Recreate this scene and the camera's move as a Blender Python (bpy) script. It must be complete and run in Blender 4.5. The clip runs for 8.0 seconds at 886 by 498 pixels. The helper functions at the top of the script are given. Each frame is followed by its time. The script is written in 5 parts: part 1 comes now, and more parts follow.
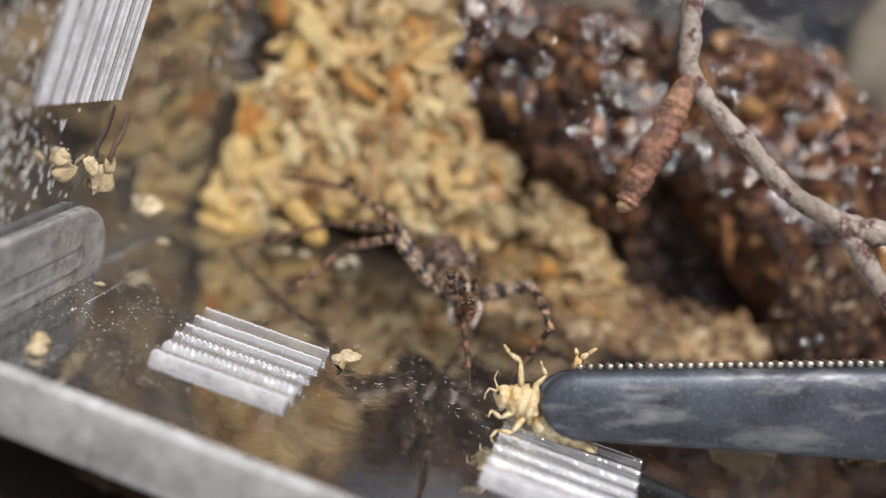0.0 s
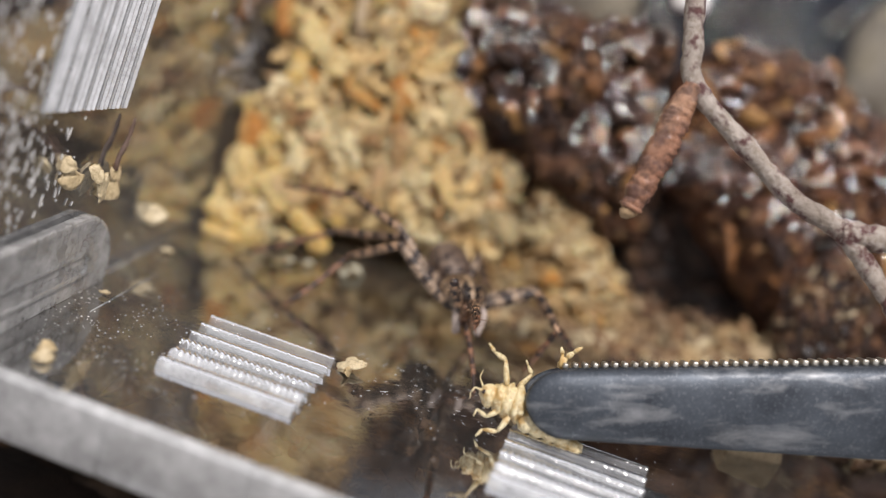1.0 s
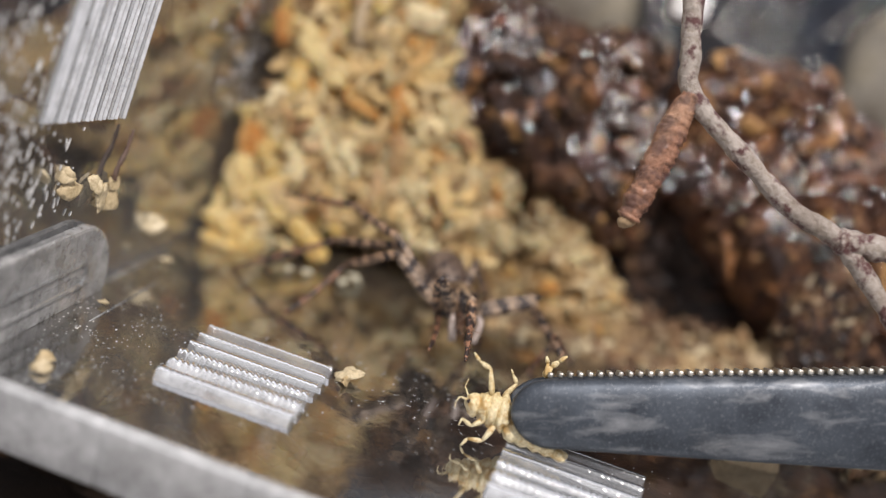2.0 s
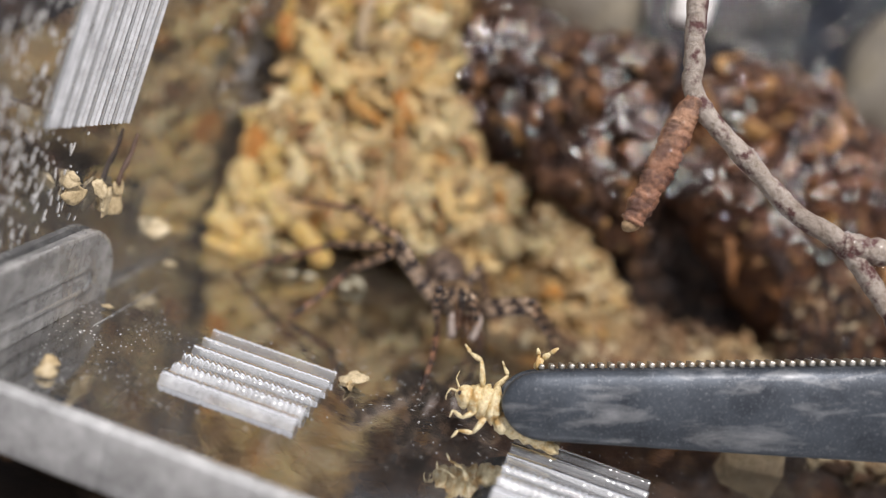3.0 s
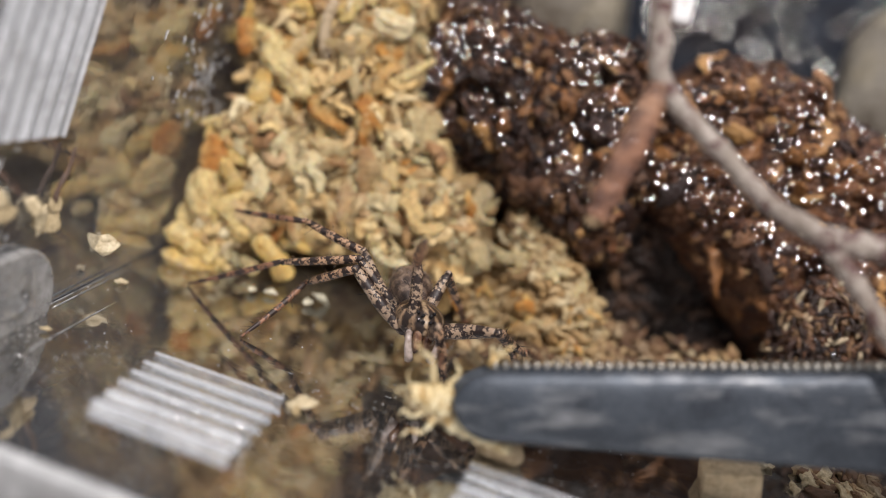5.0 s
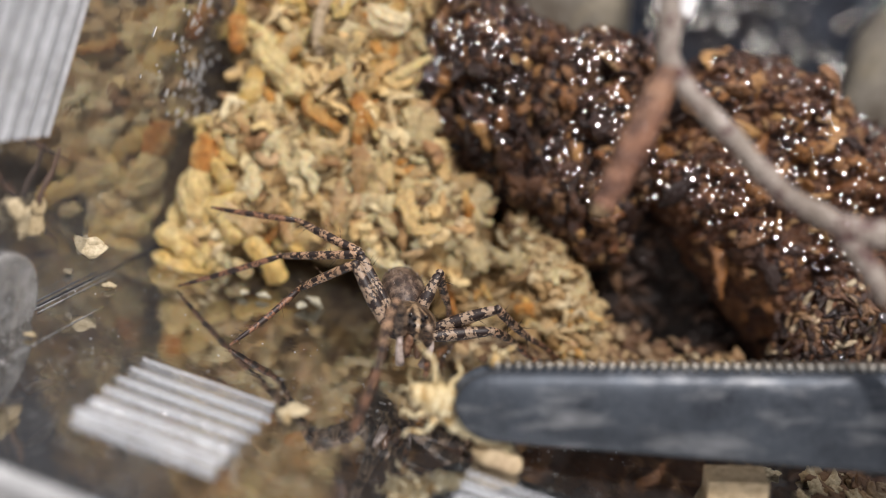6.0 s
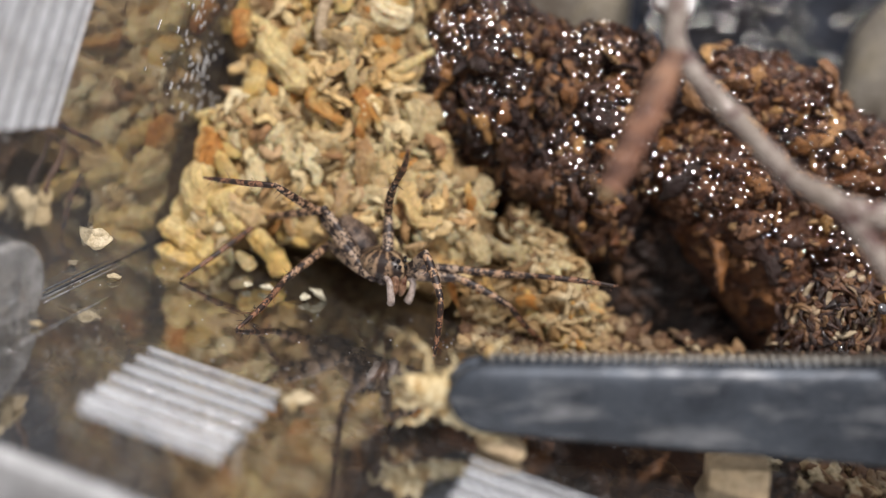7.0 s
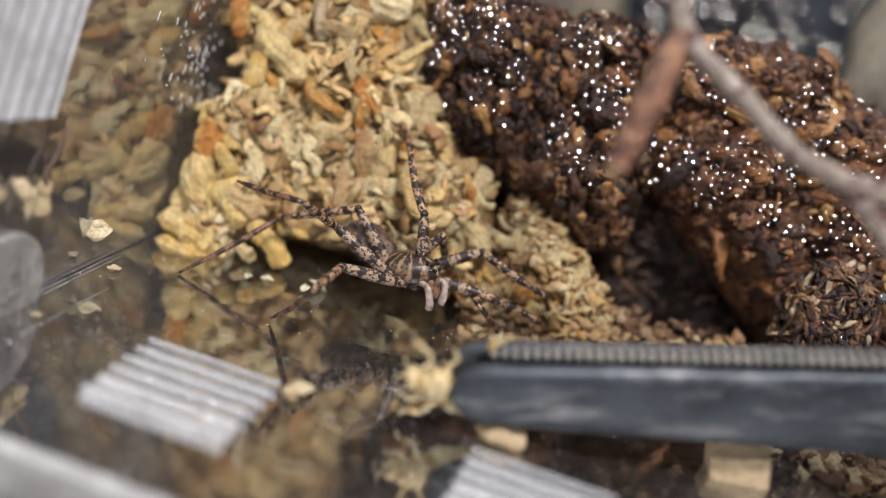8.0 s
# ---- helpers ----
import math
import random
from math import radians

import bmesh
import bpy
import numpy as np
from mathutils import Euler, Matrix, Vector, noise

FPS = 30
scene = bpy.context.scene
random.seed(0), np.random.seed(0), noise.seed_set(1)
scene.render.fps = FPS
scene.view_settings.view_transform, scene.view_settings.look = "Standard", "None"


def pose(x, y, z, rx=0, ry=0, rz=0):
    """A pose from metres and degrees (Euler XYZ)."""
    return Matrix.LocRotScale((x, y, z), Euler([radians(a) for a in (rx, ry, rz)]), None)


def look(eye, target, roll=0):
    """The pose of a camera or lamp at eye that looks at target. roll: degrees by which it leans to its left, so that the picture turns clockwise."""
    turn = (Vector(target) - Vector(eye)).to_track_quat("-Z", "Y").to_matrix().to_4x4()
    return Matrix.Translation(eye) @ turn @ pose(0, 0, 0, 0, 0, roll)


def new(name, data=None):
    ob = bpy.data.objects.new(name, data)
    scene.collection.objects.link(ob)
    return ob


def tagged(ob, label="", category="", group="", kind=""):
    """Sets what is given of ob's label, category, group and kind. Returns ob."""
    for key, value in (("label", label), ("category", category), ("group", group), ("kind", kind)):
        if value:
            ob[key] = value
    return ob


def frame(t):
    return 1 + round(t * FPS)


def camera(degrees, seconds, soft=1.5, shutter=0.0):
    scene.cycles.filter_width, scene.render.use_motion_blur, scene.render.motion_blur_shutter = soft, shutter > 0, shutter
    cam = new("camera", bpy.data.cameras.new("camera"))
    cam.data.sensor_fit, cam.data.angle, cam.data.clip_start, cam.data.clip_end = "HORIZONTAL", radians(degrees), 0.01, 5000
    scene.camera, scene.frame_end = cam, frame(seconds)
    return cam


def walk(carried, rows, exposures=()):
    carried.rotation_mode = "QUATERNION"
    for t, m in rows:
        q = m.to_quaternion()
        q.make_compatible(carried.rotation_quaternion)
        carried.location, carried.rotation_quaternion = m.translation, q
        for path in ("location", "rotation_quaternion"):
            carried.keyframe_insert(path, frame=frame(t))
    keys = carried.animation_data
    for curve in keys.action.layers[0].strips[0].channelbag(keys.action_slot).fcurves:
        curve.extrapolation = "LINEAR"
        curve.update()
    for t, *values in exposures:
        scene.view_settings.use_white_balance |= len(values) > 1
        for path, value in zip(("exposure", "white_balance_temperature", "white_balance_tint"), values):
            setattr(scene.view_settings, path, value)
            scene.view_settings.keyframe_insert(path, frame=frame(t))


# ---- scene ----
MM = 0.001
# The lens is at macro distance: a hand's width from a small spider in a clear plastic box.
cam = camera(41.0, 8.0, soft=0.75)
PATH = [
    (0, 0.000, -87.497, 30.984, 69.867, -14.121, 5.111),
    (0.5, -0.343, -87.441, 31.348, 69.875, -14.327, 5.085),
    (1, -0.526, -87.778, 30.602, 70.557, -14.180, 4.845),
    (1.5, -0.287, -87.842, 31.024, 70.650, -14.140, 4.923),
    (3, -0.713, -87.853, 30.937, 70.969, -14.102, 4.825),
    (3.5, -0.275, -88.289, 30.695, 70.590, -14.414, 4.610),
    (4, 0.077, -88.672, 30.439, 71.276, -13.915, 4.298),
    (4.2, -0.427, -88.967, 30.778, 71.157, -14.465, 3.986),
    (5.3, 4.451, -81.055, 31.984, 70.348, -12.683, 6.773),
    (5.5, 4.070, -80.395, 31.340, 70.612, -12.914, 6.294),
    (6, 4.028, -81.369, 31.483, 70.359, -12.729, 6.491),
    (6.5, 4.288, -81.630, 31.181, 70.494, -12.593, 6.613),
    (7, 3.860, -82.221, 30.658, 70.730, -12.776, 6.293),
    (7.5, 3.964, -82.201, 31.421, 70.019, -12.632, 6.456),
    (8, 3.915, -82.320, 30.377, 70.517, -12.652, 6.231),
]
walk(cam, [(t, pose(x * MM, y * MM, z * MM, rx, ry, rz)) for t, x, y, z, rx, ry, rz in PATH])

# The focus is pulled from the tweezers and the twig back to the spider between 4.2 and 5.3 s.
focus = new("focus_mark")
cam.data.dof.use_dof = True
cam.data.dof.focus_object = focus
cam.data.dof.aperture_fstop = 14.0

# ---- light ----
world = bpy.data.worlds.new("room_light")
scene.world = world
world.use_nodes = True
bg = world.node_tree.nodes["Background"]
bg.inputs["Strength"].default_value = 1.0

# a dim room with a pale ceiling: brighter overhead, darker towards the floor
_nt = world.node_tree
_tc, _sep, _ramp = _nt.nodes.new("ShaderNodeTexCoord"), _nt.nodes.new("ShaderNodeSeparateXYZ"), _nt.nodes.new("ShaderNodeMapRange")
_nt.links.new(_tc.outputs["Generated"], _sep.inputs[0])
_nt.links.new(_sep.outputs["Z"], _ramp.inputs["Value"])
_ramp.inputs["From Min"].default_value, _ramp.inputs["From Max"].default_value = -0.3, 1.0
_ramp.inputs["To Min"].default_value, _ramp.inputs["To Max"].default_value = 0.16, 1.05
_tint = _nt.nodes.new("ShaderNodeMix")
_tint.data_type, _tint.blend_type = "RGBA", "MULTIPLY"
_tint.inputs[0].default_value = 1.0
_nt.links.new(_ramp.outputs["Result"], _tint.inputs[6])
_tint.inputs[7].default_value = (0.94, 0.93, 1.0, 1)
_nt.links.new(_tint.outputs[2], bg.inputs["Color"])


def lamp(name, size, power, eye, target, colour):
    data = bpy.data.lights.new(name, "AREA")
    data.shape, data.size, data.energy, data.color = "DISK", size * MM, power, colour
    ob = new(name, data)
    ob.matrix_world = look(Vector(eye) * MM, Vector(target) * MM)
    return ob


lamp("desk_lamp", 38, 0.98, (60, -170, 270), (0, -10, 4), (1.0, 0.925, 0.89))
scene.view_settings.exposure = 0.0


# ---- materials ----
def material(name):
    m = bpy.data.materials.new(name)
    m.use_nodes = True
    nt = m.node_tree
    return m, nt, nt.nodes["Principled BSDF"]


def node(nt, kind, **values):
    n = nt.nodes.new(kind)
    for key, value in values.items():
        n.inputs[key.replace("_", " ")].default_value = value
    return n


def coords(nt, scale=1000.0):
    """Object coordinates in millimetres."""
    tc = nt.nodes.new("ShaderNodeTexCoord")
    mp = nt.nodes.new("ShaderNodeMapping")
    mp.inputs["Scale"].default_value = (scale, scale, scale)
    nt.links.new(tc.outputs["Object"], mp.inputs["Vector"])
    return mp.outputs["Vector"]


def noise_tex(nt, vec, scale, detail=4.0, rough=0.6, distort=0.0):
    n = node(nt, "ShaderNodeTexNoise", Scale=scale, Detail=detail, Roughness=rough, Distortion=distort)
    nt.links.new(vec, n.inputs["Vector"])
    return n.outputs["Fac"]


def ramp(nt, fac, stops):
    r = nt.nodes.new("ShaderNodeValToRGB")
    r.color_ramp.interpolation = 'LINEAR'
    el = r.color_ramp.elements
    while len(el) < len(stops):
        el.new(0.5)
    for e, (p, c) in zip(el, stops):
        e.position, e.color = p, (*c, 1)
    nt.links.new(fac, r.inputs["Fac"])
    return r.outputs["Color"]


def mix(nt, fac, a, b, blend="MIX"):
    m = nt.nodes.new("ShaderNodeMix")
    m.data_type, m.blend_type = "RGBA", blend
    if isinstance(fac, float):
        m.inputs[0].default_value = fac
    else:
        nt.links.new(fac, m.inputs[0])
    for k, v in ((6, a), (7, b)):
        if isinstance(v, tuple):
            m.inputs[k].default_value = (*v, 1)
        else:
            nt.links.new(v, m.inputs[k])
    return m.outputs[2]


def bump(nt, bsdf, fac, strength, distance):
    b = node(nt, "ShaderNodeBump", Strength=strength, Distance=distance * MM)
    nt.links.new(fac, b.inputs["Height"])
    nt.links.new(b.outputs["Normal"], bsdf.inputs["Normal"])


def grained(name, stops,  rough=0.7, spread="object", grain=3.0, relief=0.15, dark=(0.05, 0.03, 0.015), dirt=0.45, coat=0.0, metal=0.0, specular=0.5, patch=None, dirt_at=(0.5, 0.72), patch_scale=0.16, soft=0.0):
    """A surface whose pieces differ in colour, with fine grain, darker dirt and relief."""
    m, nt, b = material(name)
    vec = coords(nt)
    if spread == "object":
        fac = nt.nodes.new("ShaderNodeObjectInfo").outputs["Random"]
    elif spread == "island":
        fac = nt.nodes.new("ShaderNodeNewGeometry").outputs["Random Per Island"]
    else:
        fac = noise_tex(nt, vec, {'place': 0.22, 'chips': 0.6, 'fine': 1.1, 'hair': 1.9}[spread], 4)
    base = ramp(nt, fac, stops)
    if patch:
        geo = nt.nodes.new("ShaderNodeNewGeometry")
        mp = nt.nodes.new("ShaderNodeMapping")
        mp.inputs["Scale"].default_value = (1000, 1000, 1000)
        nt.links.new(geo.outputs["Position"], mp.inputs["Vector"])
        where = ramp(nt, noise_tex(nt, mp.outputs["Vector"], patch_scale, 3), [(0.46, (0, 0, 0)), (0.62, (0.75, 0.75, 0.75))])
        base = mix(nt, where, base, patch)
    g = noise_tex(nt, vec, grain, 6, 0.7, 0.4)
    shade = ramp(nt, g, [(0.3, (0.55, 0.5, 0.42)), (0.55, (1, 1, 1)), (0.75, (1.15, 1.12, 1.05))])
    base = mix(nt, 1.0, base, shade, "MULTIPLY")
    d = ramp(nt, noise_tex(nt, vec, grain * 0.33, 4, 0.65), [(dirt_at[0], (0, 0, 0)), (dirt_at[1], (dirt, dirt, dirt))])
    base = mix(nt, d, base, dark)
    nt.links.new(base, b.inputs["Base Color"])
    b.inputs["Roughness"].default_value = rough
    b.inputs["Metallic"].default_value = metal
    b.inputs["Specular IOR Level"].default_value = specular
    b.inputs["Coat Weight"].default_value = coat
    b.inputs["Coat Roughness"].default_value = 0.08
    if soft:
        b.inputs["Subsurface Weight"].default_value = soft
        b.inputs["Subsurface Radius"].default_value = (1.0, 0.6, 0.3)
        b.inputs["Subsurface Scale"].default_value = 0.5 * MM
    bump(nt, b, g, 0.8, relief)
    return m


block_mat = grained('pale_wood_block', [(0.3, (0.5, 0.36, 0.2)), (0.7, (0.72, 0.6, 0.4))], 0.6, 'place', grain=1.2, relief=0.2, dark=(0.25, 0.12, 0.05), dirt=0.6)
YELLOW = [(0.0, (0.66, 0.43, 0.12)), (0.3, (0.74, 0.54, 0.20)), (0.6, (0.76, 0.61, 0.30)), (0.85, (0.70, 0.52, 0.22)), (1.0, (0.68, 0.59, 0.39))]
ORANGE = [(0.0, (0.36, 0.13, 0.03)), (0.25, (0.56, 0.25, 0.05)), (0.55, (0.69, 0.44, 0.14)), (0.8, (0.56, 0.35, 0.18)), (1.0, (0.72, 0.60, 0.35))]
CREAM = [(0.0, (0.36, 0.19, 0.08)), (0.15, (0.56, 0.35, 0.15)), (0.3, (0.73, 0.54, 0.24)), (0.5, (0.80, 0.66, 0.37)), (0.65, (0.54, 0.35, 0.18)), (0.8, (0.84, 0.74, 0.48)), (1.0, (0.72, 0.60, 0.33))]
GREENISH = [(0.0, (0.28, 0.18, 0.08)), (0.25, (0.56, 0.44, 0.22)), (0.55, (0.68, 0.58, 0.33)), (0.8, (0.46, 0.31, 0.14)), (1.0, (0.76, 0.68, 0.44))]
yellow_chip = grained("yellow_rotten_wood", YELLOW, 0.6, "object", grain=2.6, relief=0.38, dark=(0.42, 0.22, 0.06), dirt=0.6, patch=(0.70, 0.58, 0.31), patch_scale=0.45, soft=0.4)
orange_chip = grained("orange_rotten_wood", ORANGE, 0.6, "object", grain=2.6, relief=0.38, dark=(0.30, 0.12, 0.04), dirt=0.6, patch=(0.65, 0.47, 0.19), patch_scale=0.45, soft=0.4)
cream_chip = grained("cream_rotten_wood", CREAM, 0.6, "object", grain=2.6, relief=0.38, dark=(0.40, 0.25, 0.12), dirt=0.55, patch=(0.64, 0.48, 0.24), patch_scale=0.4, soft=0.4)
green_chip = grained("pale_greenish_rotten_wood", GREENISH, 0.62, "object", grain=2.6, relief=0.38, dark=(0.26, 0.17, 0.08), dirt=0.6, patch=(0.54, 0.41, 0.22), patch_scale=0.4, soft=0.4)
crumb_wood = grained("rotten_wood_crumb", CREAM, 0.6, "island", grain=2.2, relief=0.2, dirt=0.5, patch=(0.66, 0.43, 0.16), patch_scale=0.22)
core_wood = grained("rotten_wood_core", [(0.30, (0.06, 0.03, 0.014)), (0.42, (0.22, 0.125, 0.055)), (0.55, (0.46, 0.33, 0.16)), (0.72, (0.60, 0.49, 0.29))], 0.65, "chips", grain=2.2, relief=0.3, dirt=0.6, patch=(0.50, 0.31, 0.12))
dull_chip = grained("brown_wood_crumb", [(0.0, (0.05, 0.022, 0.012)), (0.35, (0.20, 0.10, 0.04)), (0.75, (0.30, 0.18, 0.08)), (1.0, (0.46, 0.35, 0.19))], 0.6, "island", dirt=0.5)
wet_wood = grained("wet_brown_bark", [(0.3, (0.016, 0.007, 0.006)), (0.46, (0.08, 0.028, 0.013)), (0.6, (0.18, 0.075, 0.03)), (0.75, (0.31, 0.155, 0.055))], 0.4, "chips", grain=2.2, relief=0.35, coat=0.12)
wet_grain = grained("wet_bark_grain", [(0.0, (0.01, 0.005, 0.004)), (0.4, (0.04, 0.018, 0.013)), (0.7, (0.12, 0.055, 0.03)), (0.9, (0.26, 0.135, 0.06)), (1.0, (0.42, 0.27, 0.12))], 0.5, "island", grain=2.5, relief=0.2, coat=0.08, patch=(0.022, 0.009, 0.006))
bark_chip = grained("wet_bark_chip", [(0.0, (0.016, 0.008, 0.007)), (0.4, (0.06, 0.026, 0.017)), (0.7, (0.18, 0.08, 0.038)), (0.92, (0.30, 0.15, 0.06)), (1.0, (0.46, 0.28, 0.12))], 0.45, "object", grain=2.0, relief=0.3, coat=0.15, patch=(0.03, 0.012, 0.009), patch_scale=0.35)
rust_chip = grained("rusty_bark_chip", [(0.0, (0.16, 0.06, 0.02)), (0.5, (0.34, 0.15, 0.045)), (1.0, (0.52, 0.30, 0.11))], 0.4, "object", grain=2.0, relief=0.25, dark=(0.06, 0.02, 0.01), dirt=0.8, coat=0.2)
torn_wood = grained("torn_wet_wood", [(0.0, (0.012, 0.006, 0.005)), (0.4, (0.05, 0.02, 0.012)), (0.7, (0.16, 0.07, 0.03)), (0.9, (0.30, 0.18, 0.09)), (1.0, (0.55, 0.46, 0.31))], 0.4, "island", grain=2.5, relief=0.2, coat=0.25, dirt=0.7)
# chips whose near-black colour carries shade, in the hollow and low on the bark
shade_chip = grained("shade_black_chip", [(0.0, (0.008, 0.004, 0.003)), (0.5, (0.03, 0.015, 0.01)), (0.85, (0.09, 0.045, 0.024)), (1.0, (0.2, 0.11, 0.055))], 0.45, "object", grain=2.0, relief=0.25, coat=0.1)
litter_chip = grained("tan_litter", [(0.0, (0.06, 0.03, 0.016)), (0.3, (0.24, 0.13, 0.06)), (0.65, (0.48, 0.34, 0.17)), (1.0, (0.64, 0.54, 0.35))], 0.6, "island", dirt=0.5, patch=(0.12, 0.06, 0.03))
stem_mat = grained("dark_dry_stem", [(0.3, (0.03, 0.018, 0.014)), (0.7, (0.14, 0.085, 0.06))], 0.5, "place", grain=3.0)
red_grain = grained("wet_red_grain", [(0.0, (0.02, 0.008, 0.005)), (0.35, (0.08, 0.034, 0.019)), (0.7, (0.23, 0.105, 0.05)), (0.9, (0.38, 0.2, 0.085)), (1.0, (0.48, 0.31, 0.15))], 0.5, "island", grain=2.5, relief=0.2, coat=0.08)
tan_chip = grained('tan_wood_chip', [(0.0, (0.10, 0.05, 0.025)), (0.15, (0.34, 0.21, 0.09)), (0.5, (0.64, 0.51, 0.28)), (1.0, (0.72, 0.64, 0.43))], 0.65, 'island', dirt=0.5, patch=(0.40, 0.24, 0.09))
orange_wood = grained('orange_flake', [(0.0, (0.45, 0.17, 0.03)), (1.0, (0.62, 0.33, 0.08))], 0.5, 'island', dirt=0.4)
grub_skin = grained('pale_curl', [(0.3, (0.5, 0.38, 0.24)), (0.7, (0.66, 0.54, 0.38))], 0.4, 'place', relief=0.05, dirt=0.2)
# the shade of the recess is put into this near-black colour
hollow_shade_wood = grained('shade_black_wood', [(0.3, (0.006, 0.003, 0.002)), (0.7, (0.03, 0.013, 0.008))], 0.4, 'place', grain=2.0, relief=0.3)
soil_mat = grained("dark_soil", [(0.3, (0.02, 0.012, 0.007)), (0.5, (0.07, 0.042, 0.024)), (0.7, (0.17, 0.105, 0.055))], 0.7, "place", grain=1.2, relief=0.4)
rock_mat = grained("grey_stone", [(0.3, (0.12, 0.10, 0.075)), (0.5, (0.22, 0.20, 0.165)), (0.7, (0.34, 0.30, 0.21))], 0.55, "place", grain=1.2, relief=0.2)
twig_mat = grained("grey_twig_bark", [(0.3, (0.27, 0.22, 0.18)), (0.5, (0.44, 0.38, 0.33)), (0.7, (0.58, 0.52, 0.47))], 0.5, "place", grain=2.4, relief=0.35, dark=(0.10, 0.035, 0.032), dirt=1.0, coat=0.25, dirt_at=(0.5, 0.6))
bud_mat = grained("rusty_spur_bark", [(0.3, (0.24, 0.10, 0.055)), (0.5, (0.40, 0.20, 0.12)), (0.7, (0.54, 0.33, 0.21))], 0.42, "place", grain=2.2, relief=0.3, dark=(0.07, 0.032, 0.028), dirt=0.7, coat=0.2, dirt_at=(0.45, 0.58))
husk_mat = grained("pale_husk", [(0.0, (0.48, 0.36, 0.19)), (1.0, (0.64, 0.55, 0.37))], 0.4, "object", grain=4.0, relief=0.05, dirt=0.12)
insect_mat = grained("pale_insect_shell", [(0.3, (0.66, 0.52, 0.26)), (0.6, (0.82, 0.73, 0.48))], 0.35, "place", grain=5.0, relief=0.05, dark=(0.46, 0.27, 0.07), dirt=0.8, dirt_at=(0.48, 0.62))


def scuffed_steel():
    """Dark steel with slanting pale scuffs and fine pits."""
    m, nt, b = material("worn_dark_steel")
    vec = coords(nt)
    slant = nt.nodes.new("ShaderNodeMapping")
    slant.inputs["Rotation"].default_value = (0, radians(-32), 0)
    slant.inputs["Scale"].default_value = (0.28, 0.5, 1.1)
    nt.links.new(vec, slant.inputs["Vector"])
    base = ramp(nt, noise_tex(nt, vec, 0.35, 5, 0.65), [(0.3, (0.030, 0.036, 0.046)), (0.7, (0.082, 0.096, 0.115))])
    marks = ramp(nt, noise_tex(nt, slant.outputs["Vector"], 0.75, 5, 0.6, 0.3), [(0.52, (0, 0, 0)), (0.72, (0.6, 0.6, 0.6))])
    base = mix(nt, marks, base, (0.40, 0.41, 0.42))
    pits = ramp(nt, noise_tex(nt, vec, 8.0, 4, 0.7), [(0.56, (0, 0, 0)), (0.72, (0.5, 0.5, 0.5))])
    base = mix(nt, pits, base, (0.34, 0.36, 0.38))
    nt.links.new(base, b.inputs["Base Color"])
    b.inputs["Metallic"].default_value = 0.65
    b.inputs["Roughness"].default_value = 0.48
    bump(nt, b, noise_tex(nt, vec, 3.0, 4), 0.3, 0.04)
    return m


steel_mat = scuffed_steel()
teeth_mat = grained("bright_worn_steel", [(0.3, (0.45, 0.45, 0.42)), (0.7, (0.66, 0.63, 0.57))], 0.38, "place", grain=4.0, relief=0.03, metal=0.9, dirt=0.2)
back_mat = grained("dark_wet_plastic", [(0.3, (0.018, 0.022, 0.034)), (0.7, (0.07, 0.08, 0.10))], 0.25, "place", grain=0.5, relief=0.1)
grain_mat = grained('white_grain', [(0.0, (0.64, 0.60, 0.44)), (1.0, (0.76, 0.73, 0.58))], 0.6, 'object', grain=4.0, relief=0.02, dirt=0.1)
dust_mat = grained('white_dust', [(0.0, (0.6, 0.6, 0.58)), (1.0, (0.8, 0.8, 0.8))], 0.5, 'island', grain=4.0, relief=0.02, dirt=0.1)
# white of the added block that stands in for a bright reflection
white_mat = grained('bright_spot_white', [(0.3, (0.86, 0.87, 0.88)), (0.7, (0.92, 0.92, 0.92))], 0.3, 'place', grain=1.0, relief=0.02, dirt=0.05)
table_mat = grained("dark_brown_table", [(0.3, (0.02, 0.013, 0.01)), (0.7, (0.05, 0.032, 0.022))], 0.6, "place", grain=0.6, relief=0.1)


def clear(name, ior=1.6, haze=0.06, rough=0.03, tint=(0.9, 0.9, 0.88), dust=1.0, milk=(0.75, 0.75, 0.72)):
    """Clear plastic sheet: see-through, with surface gloss and a film of dust and fine scratches."""
    m, nt, b = material(name)
    nt.nodes.remove(b)
    vec = coords(nt)
    out = nt.nodes["Material Output"]
    tr = node(nt, "ShaderNodeBsdfTransparent", Color=(*tint, 1))
    gl = node(nt, "ShaderNodeBsdfGlossy", Color=(1, 1, 1, 1), Roughness=rough)
    df = node(nt, "ShaderNodeBsdfDiffuse", Color=(*milk, 1))
    fr = node(nt, "ShaderNodeFresnel", IOR=ior)
    m1, m2 = nt.nodes.new("ShaderNodeMixShader"), nt.nodes.new("ShaderNodeMixShader")
    film = ramp(nt, noise_tex(nt, vec, dust, 8, 0.75), [(0.35, (haze * 0.4,) * 3), (0.6, (haze,) * 3), (0.8, (min(1, haze * 3),) * 3)])
    nt.links.new(film, m1.inputs[0])
    nt.links.new(tr.outputs[0], m1.inputs[1])
    nt.links.new(df.outputs[0], m1.inputs[2])
    nt.links.new(fr.outputs[0], m2.inputs[0])
    nt.links.new(m1.outputs[0], m2.inputs[1])
    nt.links.new(gl.outputs[0], m2.inputs[2])
    nt.links.new(m2.outputs[0], out.inputs["Surface"])
    bp = node(nt, "ShaderNodeBump", Strength=0.25, Distance=0.05 * MM)
    nt.links.new(noise_tex(nt, vec, 0.9, 3), bp.inputs["Height"])
    nt.links.new(bp.outputs[0], gl.inputs["Normal"])
    nt.links.new(bp.outputs[0], fr.inputs["Normal"])
    return m


